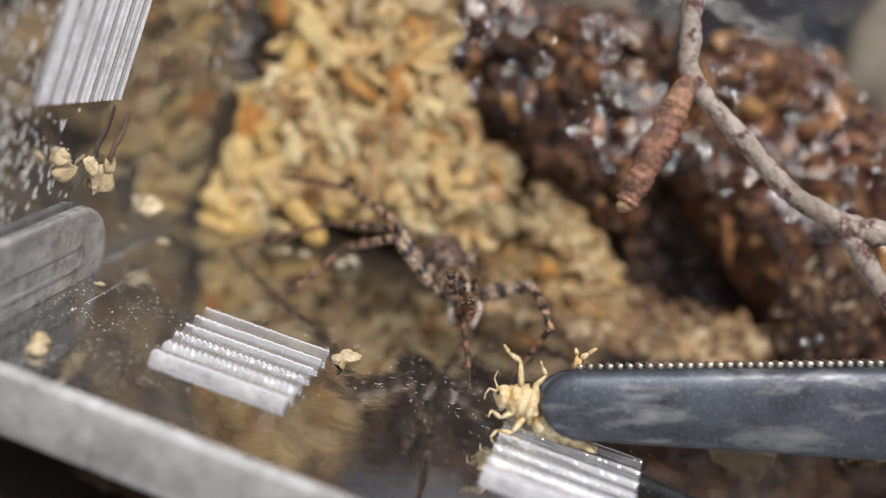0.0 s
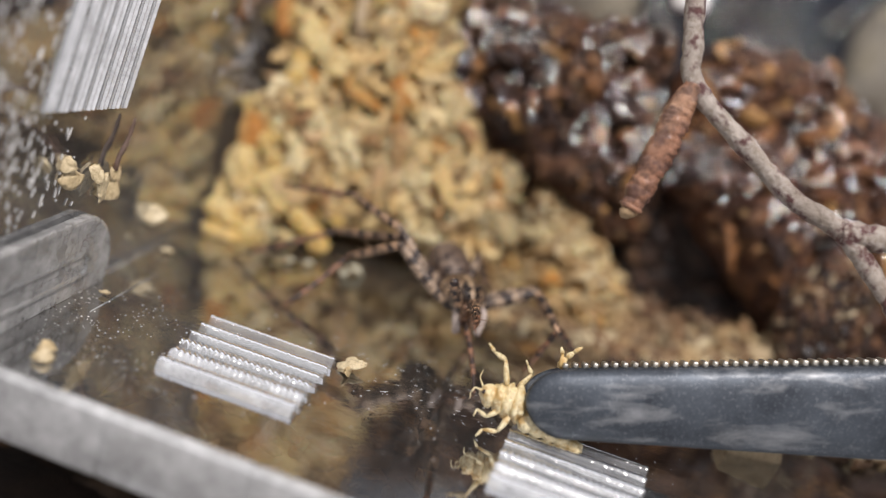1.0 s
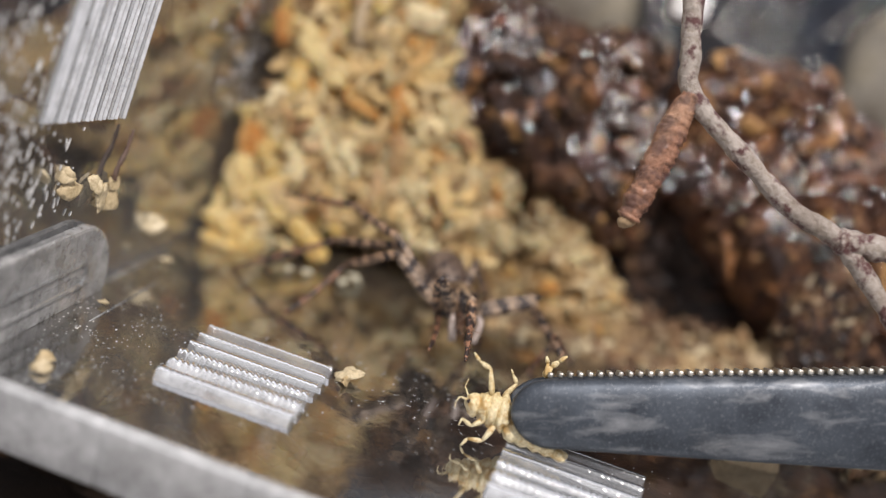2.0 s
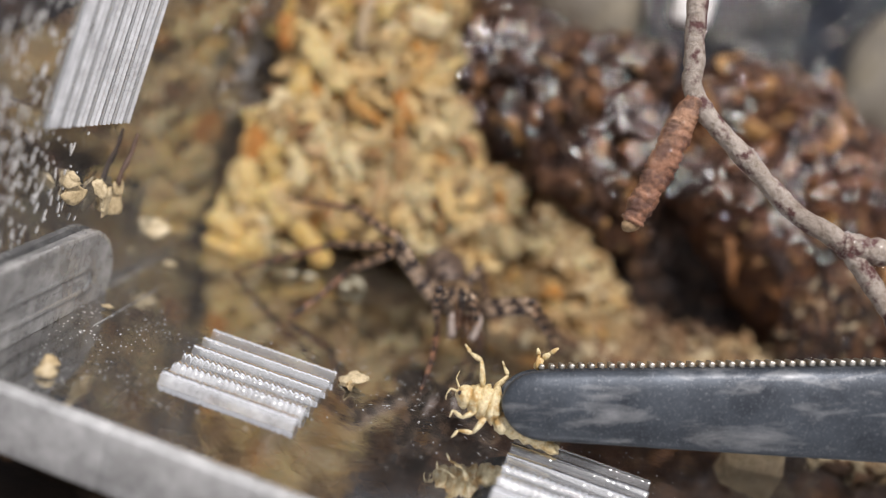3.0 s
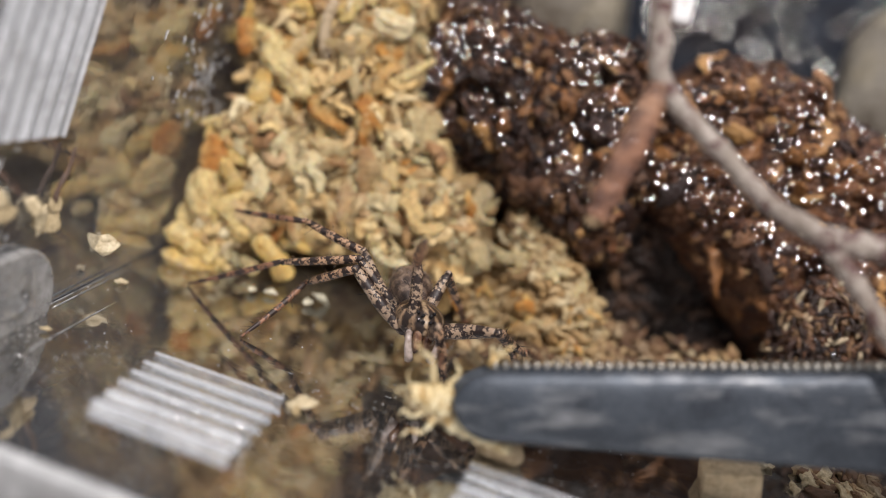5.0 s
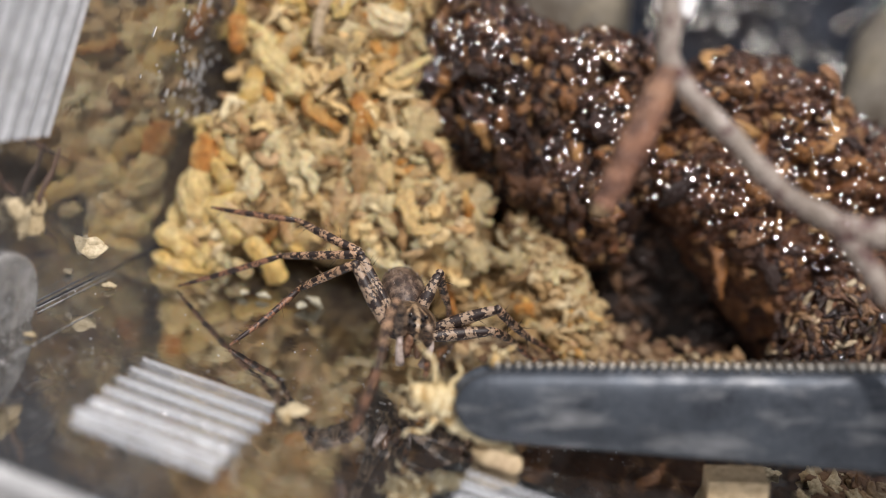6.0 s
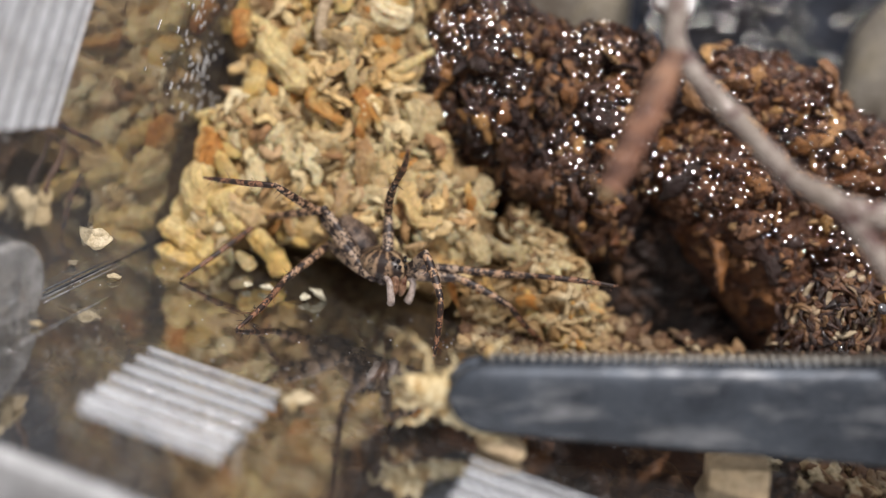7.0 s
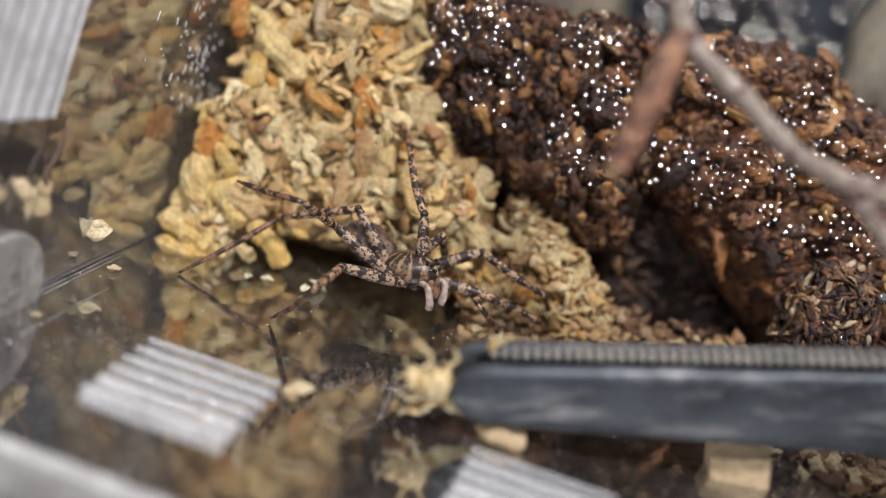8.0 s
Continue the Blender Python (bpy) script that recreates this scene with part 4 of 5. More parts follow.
# ---- loose husks and crumbs ----
def husk(x, y, z, size, rx, ry, rz, label="pale empty seed husk stuck to the clear plastic"):
    rng = random.Random(int(abs(x * 100 + y * 10)))
    shell = curl(size * 2.3, size * 1.3, size * 0.22, 0.1, rng)
    seed = placed(curl(size * 1.7, size * 1.0, size * 0.4, -0.1, rng), Matrix.Translation((size * 0.2, size * 0.3, -size * 0.15)) @ Matrix.Rotation(0.5, 4, "X"))
    v, f = joined([([Vector(q) for q in shell[0]], shell[1]), seed])
    ob = mesh_object("husk", v, f, grain_mat if "white" in label else husk_mat)
    ob.matrix_basis = pose(x * MM, y * MM, z * MM, rx, ry, rz)
    return tagged(ob, label, "husk", "pale husks")


husk(-20.7, -21.0, 6.2, 0.95, 70, -20, 70)
husk(-20.75, -21.9, 6.4, 0.7, 90, -80, 80)
husk(-20.6, -20.6, 7.0, 0.6, 70, 10, 80)
husk(-21.0, -22.6, 7.3, 0.55, 30, 60, 0)
husk(-21.6, -25.2, 7.5, 0.7, 80, 0, 60)
husk(-21.9, -25.6, 8.5, 0.6, 60, 30, 20)
husk(-22.3, -27.5, 8.8, 0.55, 60, 30, 120)
dark = mesh_object("dry_stem", *tube(spread_path([(-20.62, -20.73, 7.2), (-20.56, -20.45, 8.1), (-20.44, -19.82, 8.8), (-20.34, -19.3, 10.2)], 0.35), [0.2, 0.17, 0.15, 0.2, 0.15, 0.12, 0.15, 0.11, 0.09, 0.08, 0.07], 8), stem_mat)
tagged(dark, "thin dark dry stem on the clear side wall", "stem")
husk(-19.6, -14.3, 2.6, 0.85, 60, 10, 20, "ragged pale chip on the clear plastic")
husk(-3.8, -24.2, 0.45, 0.75, 10, -15, 20, "pale papery flake lying on the clear floor")
husk(-3.9, -24.9, 0.3, 0.4, 60, 10, 70, "pale papery flake lying on the clear floor")
husk(-19.3, -31.6, 0.4, 0.6, 20, 0, 70, "pale insect skin lying on the clear floor")
husk(-19.2, -32.6, 0.35, 0.5, 50, 0, 20, "pale insect skin lying on the clear floor")
husk(-19.4, -22.8, 0.25, 0.3, 0, 0, 0, "small pale crumb on the clear floor")
husk(-18.2, -13.9, 0.3, 0.42, 0, 0, 50, "small pale crumb on the clear floor")
husk(-5.8, -8.9, 0.5, 0.62, 0, 30, 20, "small white grain on the clear floor")
husk(-6.6, -9.6, 0.4, 0.45, 0, 0, 70, "small white grain on the clear floor")
husk(-9.3, -9.6, 0.35, 0.4, 0, 0, 10, "small white grain on the clear floor")
husk(-10.5, -9.9, 0.35, 0.38, 0, 0, 90, "small white grain on the clear floor")


def wood_block():
    v, f = box_mesh(-1.7, -1.0, 0, 1.7, 1.0, 2.0, 0.1)
    ob = mesh_object("wood_block", v, f, block_mat)
    ob.matrix_basis = pose(21.4 * MM, -20.4 * MM, -0.35 * MM, 0, -13, 3)
    tagged(ob, "small pale squared wood chip on the clear floor", "wood chip")


wood_block()


def pale_lump(x, y, z, rx, ry, rz, seed, label):
    ob = mesh_object("wood_lump", *ball(rx, ry, rz, 3, 0.5, seed, 1.5), block_mat)
    ob.location = (x * MM, y * MM, z * MM)
    tagged(ob, label, "wood lump", "pale wood lumps")


pale_lump(24.6, -5.8, 0.9, 1.5, 1.0, 1.2, 2.0, "pale cream wood lump in the litter")
pale_lump(7.6, -23.6, 0.5, 1.3, 0.8, 0.7, 5.0, "pale yellow wood lump on the clear floor")


def litter_patch():
    rng = random.Random(83)
    many = []
    for _ in range(80):
        x, y = rng.gauss(29.5, 2.6), rng.gauss(-16.2, 1.3)
        many.append(placed(curl(rng.uniform(0.6, 2.2), rng.uniform(0.4, 0.9), rng.uniform(0.3, 0.6), rng.uniform(-.2, .2), rng), Matrix.Translation((x, y, rng.uniform(0.1, 0.5))) @ turn((rng.gauss(0, .4), rng.gauss(-.3, .4), 1), rng.uniform(0, 3))))
    tagged(mesh_object("wood_litter", *joined(many), litter_chip), "yellowish wood crumbs lying on the clear floor", "wood crumbs", kind="stuff")


litter_patch()


def wall_dust():
    rng = random.Random(78)
    e, w0 = Vector((0.191, 0.982, 0)), Vector((-20.4, -17, 0))
    flat = Matrix(((0.191, 0, 0.982, 0), (0.982, 0, -0.191, 0), (0, 1, 0, 0), (0, 0, 0, 1)))
    many = []
    for k in range(520):
        if k < 400:
            a, z = rng.uniform(-16.5, -7), rng.uniform(5.6, 20)
            if rng.random() < (a + 14) / 8:
                continue
        else:
            a, z = rng.gauss(13, 2.2), rng.uniform(9, 22)
        r = rng.choice((0.03, 0.045, 0.06))
        many.append(placed(ball(r, r * rng.uniform(2, 8), 0.03, 2, 0.25, a), Matrix.Translation(w0 + e * a + Vector((0.982, -0.191, 0)) * 0.04 + Vector((0, 0, z))) @ flat @ Matrix.Rotation(rng.gauss(-0.2, 0.15), 4, "Z")))
    tagged(mesh_object("wall_dust", *joined(many), dust_mat), "white dust streaks on the clear side wall", "dust", kind="stuff")


wall_dust()


def floor_specks():
    rng = random.Random(77)
    many = []
    for k in range(420):
        x, y = (rng.uniform(-21, 18), rng.uniform(-33, -8)) if k < 400 else (rng.uniform(-21, -12), rng.uniform(-33, -22))
        r = rng.choice((0.018, 0.022, 0.03, 0.05))
        many.append(placed(ball(r * 1.4, r, r * 0.5, 1, 0.4, x), Matrix.Translation((x, y, r * 0.3 + 0.005)) @ Matrix.Rotation(rng.uniform(0, 3), 4, "Z")))
    for k in range(520):
        x, y = rng.uniform(-21, -8), rng.uniform(-34, -22)
        if noise.noise(Vector((x * 0.45, y * 0.45, 3))) < -0.05 + 0.06 * (x + 16):
            continue
        r = rng.uniform(0.015, 0.045)
        many.append(placed(ball(r * rng.uniform(1, 2.6), r, 0.01, 1, 0.4, x), Matrix.Translation((x, y, 0.012)) @ Matrix.Rotation(rng.gauss(0.9, 0.5), 4, "Z")))
    for k in range(120):
        x, y = rng.gauss(3, 5), rng.gauss(-24, 3.2)
        spin = math.atan2(y + 26, x - 4) * 0.2 + rng.gauss(-0.35, 0.35)
        many.append(placed(ball(rng.uniform(0.04, 0.22), 0.014, 0.01, 1), Matrix.Translation((x, y, 0.012)) @ Matrix.Rotation(spin, 4, "Z")))
    tagged(mesh_object("dust_specks", *joined(many), dust_mat), "pale dust specks scattered on the clear floor", "dust", kind="stuff")


floor_specks()


tip_mat = grained('broken_twig_end', [(0.3, (0.30, 0.17, 0.08)), (0.7, (0.52, 0.38, 0.22))], 0.5, 'place', grain=4.0, relief=0.2)


def twig():
    rng = random.Random(8)
    thing = empty("twig", "grey forked twig with a rusty ringed spur", "twig", 11, -21, 21)
    inv = Matrix.Translation((-11, 21, -21))
    main = spread_path([(7.0, -14, 42), (9.5, -19.0, 26.8), (10.2, -20.2, 23.3), (11.0, -21.0, 21.0), (15.1, -22.0, 18.3), (17.9, -22.6, 16.6), (21.1, -22.9, 15.5), (24.5, -24.0, 12.7), (30, -26, 8), (39, -29, 0.5)], 0.35)
    radii = [0.57 + 0.05 * math.sin(i * 0.7) + 0.06 * max(0, math.sin(i * 0.23)) ** 6 + rng.uniform(-0.04, 0.04) for i in range(len(main))]
    part("stem", *placed(tube(main, radii, 12, 0.06, rng), inv), twig_mat, thing)
    side = spread_path([(20.9, -22.8, 15.6), (23.6, -22.9, 15.8), (29, -23, 16.3), (42, -23.5, 17)], 0.3)
    part("side_branch", *placed(tube(side, [0.75 + 0.07 * math.sin(i * 1.9) for i in range(len(side))], 12, 0.05, rng), inv), twig_mat, thing)
    spur = spread_path([(11.0, -21.0, 21.0), (10.55, -21.4, 20.0), (10.0, -22.4, 17.2), (9.15, -23.5, 13.8)], 0.12)
    n = len(spur)
    rad, swell = [], 0.0
    for i in range(n):
        if i % 4 == 0:
            swell = rng.uniform(-0.09, 0.12)
        rad.append((0.62 + 0.22 * math.sin(math.pi * min(1, i / n * 1.1))) * (1 + swell + 0.06 * math.sin(i * 0.41)) * (0.75 if i > n - 3 else 1))
    spur_part = part("spur", *placed(tube(spur, rad, 16, 0.13, rng), inv), bud_mat, thing, "rusty-brown spur ringed with bud scars")
    part("spur_tip", *placed(ball(0.5, 0.5, 0.42, 2, 0.4, 3.0), inv @ Matrix.Translation((9.15, -23.5, 13.7))), tip_mat, spur_part, "pale broken tip")
    return thing


TWIG = twig()


def tweezers():
    thing = empty("tweezers", "dark steel feeding tweezers with serrated jaws", "tweezers")
    # built from the tip along x; y away from the lens, z up
    def jaw(y0, thick, top, low):
        verts, faces, m = [], [], 16
        stations = [0.0, 0.06, 0.2, 0.45, 0.8, 1.2, 1.7, 2.2, 3.5, 6, 10, 16, 24, 36, 60, 95]
        for s in stations:
            k = math.sqrt(max(0.0, 1 - (1 - min(1, s / 2.2)) ** 2)) if s < 2.2 else 1.0
            hi, lo = top * max(k, 0.12) + 0.012 * s, -low * max(k, 0.12) - 0.055 * min(s, 24) - 0.01 * s
            th = thick * (0.45 + 0.55 * k)
            for i in range(m):
                t = 2 * math.pi * i / m
                c, sn = math.cos(t), math.sin(t)
                sq = lambda v: math.copysign(abs(v) ** 0.75, v)
                verts.append((s, y0 + th * 0.5 * sq(c), (hi + lo) / 2 + (hi - lo) / 2 * sq(sn)))
        for a in range(len(stations) - 1):
            for i in range(m):
                i2 = (i + 1) % m
                faces.append((a * m + i, (a + 1) * m + i, (a + 1) * m + i2, a * m + i2))
        faces += [tuple(range(m)), tuple(reversed(range((len(stations) - 1) * m, len(stations) * m)))]
        return verts, [tuple(reversed(f)) for f in faces]
    front = part("front_jaw", *jaw(-0.1, 1.5, 1.75, 2.0), steel_mat, thing, "rounded dark steel jaw with scuffs")
    part("rear_jaw", *jaw(2.25, 1.2, 1.6, 1.9), steel_mat, thing)
    tooth = box_mesh(-0.19, -0.75, -0.2, 0.19, 0.62, 0.22, 0.11)
    for i in range(70):
        s = 2.3 + i * 0.56
        part("tooth", *placed(tooth, Matrix.Translation((s, 1.05, 1.84 + 0.012 * s)) @ Matrix.Rotation(0.25, 4, "Y") @ Matrix.Scale(0.75 + 0.012 * s, 4)), teeth_mat, front)
    return thing


TWEEZERS = tweezers()


def feeder_insect():
    thing = empty("feeder_insect", "pale yellow insect nymph held in the tweezers", "insect")
    rng = random.Random(4)
    head = part("head", *placed(ball(0.52, 0.7, 0.62, 3, 0.3, 1.0, 1.8), Matrix.Translation((-2.0, 0.6, 0.25))), insect_mat, thing)
    for x, z, rx, rz, k in ((-1.45, 0.15, 0.42, 0.85, 2.0), (-0.95, -0.05, 0.45, 1.0, 4.0), (-0.4, -0.3, 0.5, 1.05, 6.0)):
        part("thorax", *placed(ball(rx, 0.85, rz, 3, 0.35, k, 2.0), Matrix.Translation((x, 0.65, z)) @ Matrix.Rotation(0.25, 4, "Y")), insect_mat, thing)
    for k in range(5):
        part("abdomen", *placed(ball(0.62, 0.75 - 0.06 * k, 0.62 - 0.06 * k, 3, 0.25, 3.0 + k, 2.0), Matrix.Translation((0.1 + 0.65 * k, 0.75, -1.25 - 0.34 * k)) @ Matrix.Rotation(0.5, 4, "Y")), insect_mat, thing)
    for s in (-1, 1):
        part("eye", *placed(ball(0.14, 0.14, 0.14, 2), Matrix.Translation((-2.3, 0.6 + s * 0.45, 0.5))), dark_shell, head, "dark eye")
    def limb(name, pts, r0):
        """A thin angular leg: straight joints that swell in the middle, a little knobbly."""
        many = []
        for k, (a, b) in enumerate(zip(pts, pts[1:])):
            a, b = Vector(a), Vector(b)
            r = r0 * 0.72 ** k
            many.append(tube([a, a.lerp(b, 0.3), a.lerp(b, 0.6), b], [r * 0.6, r, r * 0.8, r * 0.45], 6, 0.15, rng, 0.7))
        part(name, *joined(many), insect_mat, head if name == "antenna" else thing)
    limb("leg", [(-1.0, 0.3, 0.7), (-1.1, 0.1, 2.3), (-1.7, 0.2, 2.7), (-2.0, 0.3, 3.2)], 0.22)
    limb("leg", [(-0.4, 0.9, 0.6), (0.4, 0.8, 1.4), (0.2, 0.9, 1.9), (0.1, 0.8, 2.2)], 0.18)
    limb("leg", [(-1.4, 0.2, -0.5), (-2.2, 0.1, -0.9), (-2.7, 0.4, -0.5), (-2.9, 0.4, -0.9)], 0.18)
    limb("leg", [(-0.9, 0.1, -0.9), (-1.6, 0.0, -1.7), (-2.4, 0.2, -1.6), (-2.8, 0.2, -2.0)], 0.2)
    limb("leg", [(2.0, 1.3, 1.7), (2.4, 1.2, 2.3), (2.8, 1.1, 2.6), (3.3, 1.1, 2.9)], 0.3)
    limb("leg", [(2.1, 1.2, 1.7), (2.2, 1.2, 2.5), (2.1, 1.1, 2.9)], 0.22)
    limb("antenna", [(-2.3, 0.4, 0.5), (-2.8, 0.2, 0.75), (-3.05, 0.2, 0.45), (-3.1, 0.2, 0.1)], 0.08)
    limb("antenna", [(-2.3, 0.9, 0.6), (-2.5, 1.2, 1.2), (-2.3, 1.4, 1.6)], 0.07)
    return thing


dark_shell = grained("dark_shell", [(0.3, (0.02, 0.012, 0.01)), (0.7, (0.06, 0.035, 0.025))], 0.3, "place", grain=6.0, relief=0.03)
INSECT = feeder_insect()


# ---- the spider ----
def banded(name, pale, dark, period, phase, spots=0.5, cover=0.5):
    """Leg skin: pale with dark bands along the limb, mottled, slightly glossy."""
    m, nt, b = material(name)
    vec = coords(nt)
    sep = nt.nodes.new("ShaderNodeSeparateXYZ")
    nt.links.new(vec, sep.inputs[0])
    wob = noise_tex(nt, vec, 2.4, 4)
    add = nt.nodes.new("ShaderNodeMath")
    add.operation = "MULTIPLY_ADD"
    add.inputs[1].default_value, add.inputs[2].default_value = 13.0, phase
    nt.links.new(wob, add.inputs[0])
    add2 = nt.nodes.new("ShaderNodeMath")
    add2.operation = "MULTIPLY_ADD"
    add2.inputs[1].default_value = 2 * math.pi / period
    nt.links.new(sep.outputs["Z"], add2.inputs[0])
    nt.links.new(add.outputs[0], add2.inputs[2])
    sine = nt.nodes.new("ShaderNodeMath")
    sine.operation = "SINE"
    nt.links.new(add2.outputs[0], sine.inputs[0])
    mid = tuple(0.55 * d + 0.3 * p for d, p in zip(dark, pale))
    unit = nt.nodes.new("ShaderNodeMapRange")
    unit.inputs["From Min"].default_value = -1.0
    nt.links.new(sine.outputs[0], unit.inputs["Value"])
    col = ramp(nt, unit.outputs["Result"], [(0.0, dark), (cover, dark), (cover + 0.08, mid), (cover + 0.2, pale), (1.0, pale)])
    sp = ramp(nt, noise_tex(nt, vec, 4.0, 3, 0.55), [(0.52, (0, 0, 0)), (0.57, (spots,) * 3)])
    col = mix(nt, sp, col, dark)
    nt.links.new(col, b.inputs["Base Color"])
    b.inputs["Roughness"].default_value = 0.45
    bump(nt, b, noise_tex(nt, vec, 14.0, 3), 0.4, 0.05)
    return m


femur_skin = banded("pale_spotted_leg", (0.35, 0.25, 0.17), (0.022, 0.012, 0.010), 1.3, 1.0, 0.95, 0.34)
tibia_skin = banded("banded_leg", (0.42, 0.26, 0.155), (0.018, 0.009, 0.007), 1.2, 0.4, 0.9)
tarsus_skin = banded("dark_banded_leg", (0.25, 0.12, 0.065), (0.024, 0.012, 0.008), 1.4, 2.0, 0.8)


def striped_carapace():
    """Brown shell with dark rays that run out from the middle, and a pale band down the back."""
    m, nt, b = material("striped_carapace")
    vec = coords(nt)
    sep = nt.nodes.new("ShaderNodeSeparateXYZ")
    nt.links.new(vec, sep.inputs[0])
    def calc(op, a, b2=None, c=None):
        n = nt.nodes.new("ShaderNodeMath")
        n.operation = op
        for i, v in enumerate((a, b2, c)):
            if isinstance(v, (int, float)):
                n.inputs[i].default_value = v
            elif v is not None:
                nt.links.new(v, n.inputs[i])
        return n.outputs[0]
    wob = noise_tex(nt, vec, 1.6, 4)
    away = calc("ABSOLUTE", sep.outputs["Y"])
    angle = calc("ARCTAN2", away, calc("ADD", sep.outputs["X"], 0.4))
    rays = calc("SINE", calc("MULTIPLY_ADD", wob, 5.0, calc("MULTIPLY", angle, 13.0)))
    pale, dark = (0.40, 0.28, 0.17), (0.024, 0.014, 0.010)
    col = ramp(nt, calc("MULTIPLY_ADD", rays, 0.5, 0.5), [(0.4, dark), (0.62, (0.09, 0.052, 0.03)), (0.95, (0.26, 0.17, 0.10))])
    band = ramp(nt, calc("MULTIPLY_ADD", wob, 0.5, away), [(0.33, (0.8, 0.8, 0.8)), (0.45, (0, 0, 0))])
    col = mix(nt, band, col, pale)
    rim = ramp(nt, calc("MULTIPLY_ADD", wob, 0.3, calc("MULTIPLY", away, 0.62)), [(0.0, (0, 0, 0)), (0.92, (0, 0, 0)), (1.0, (0.4, 0.4, 0.4))])
    col = mix(nt, calc("MULTIPLY", rim, 1.0), col, pale)
    spots = ramp(nt, noise_tex(nt, vec, 3.4, 4, 0.65), [(0.5, (0, 0, 0)), (0.58, (0.9, 0.9, 0.9))])
    nt.links.new(mix(nt, spots, col, dark), b.inputs["Base Color"])
    b.inputs["Roughness"].default_value = 0.32
    bump(nt, b, noise_tex(nt, vec, 9.0, 3), 0.4, 0.06)
    return m


carapace_skin = striped_carapace()
abdomen_skin = grained("mottled_abdomen", [(0.38, (0.028, 0.017, 0.013)), (0.5, (0.09, 0.056, 0.04)), (0.66, (0.25, 0.18, 0.13))], 0.4, "hair", grain=3.5, relief=0.08, dark=(0.03, 0.018, 0.015), dirt=0.7)
fang_skin = grained("glossy_brown_fang_base", [(0.4, (0.09, 0.036, 0.022)), (0.55, (0.36, 0.22, 0.14))], 0.18, "fine", grain=3.0, relief=0.03, dirt=0.4)
palp_skin = grained("pale_grey_palp", [(0.38, (0.10, 0.06, 0.05)), (0.54, (0.48, 0.40, 0.36))], 0.4, "fine", grain=4.0, relief=0.05, dirt=0.5)
eye_skin, _nt, _b = material("black_eye")
_b.inputs["Base Color"].default_value = (0.01, 0.008, 0.008, 1)
_b.inputs["Roughness"].default_value = 0.05

LEG_SIZES = [(-35, 4.6, 4.6, 5.4), (-75, 4.6, 4.8, 5.6), (-110, 5.2, 5.0, 6.0), (-150, 4.8, 5.8, 7.6), (35, 3.4, 3.4, 3.8), (70, 4.0, 3.8, 4.2), (105, 4.6, 4.8, 5.4), (150, 3.6, 3.8, 4.6)]


def limb_mesh(length, r0, rm, r1, seed, spines):
    """One leg segment along z from its joint, with fine hairs and a few spines."""
    rng = random.Random(seed)
    n = 12
    path = [(0.03 * length * math.sin(math.pi * i / n), 0, length * i / n) for i in range(n + 1)]
    rad = []
    for i in range(n + 1):
        t = i / n
        r = r0 + (rm - r0) * math.sin(math.pi * min(1, t * 1.1)) if t < 0.5 else rm + (r1 - rm) * ((t - 0.5) * 2) ** 1.3
        rad.append(r * (0.7 if i in (0, n) else 1))
    many = [tube(path, rad, 10, 0.03, rng)]
    many.append(placed(ball(r1 * 0.98, r1 * 0.98, r1 * 0.9, 2), Matrix.Translation((0, 0, length))))
    for _ in range(spines):
        t, a = rng.uniform(0.15, 0.95), rng.uniform(0, 6.28)
        o = Vector((math.cos(a), math.sin(a), 0))
        s = Vector((0, 0, t * length)) + o * rm * 0.7
        big = rng.random() < 0.25
        many.append(tube([s, s + o * (0.65 if big else 0.22) + Vector((0, 0, 0.35 if big else 0.2))], [0.028 if big else 0.014, 0.006], 4))
    return joined(many)


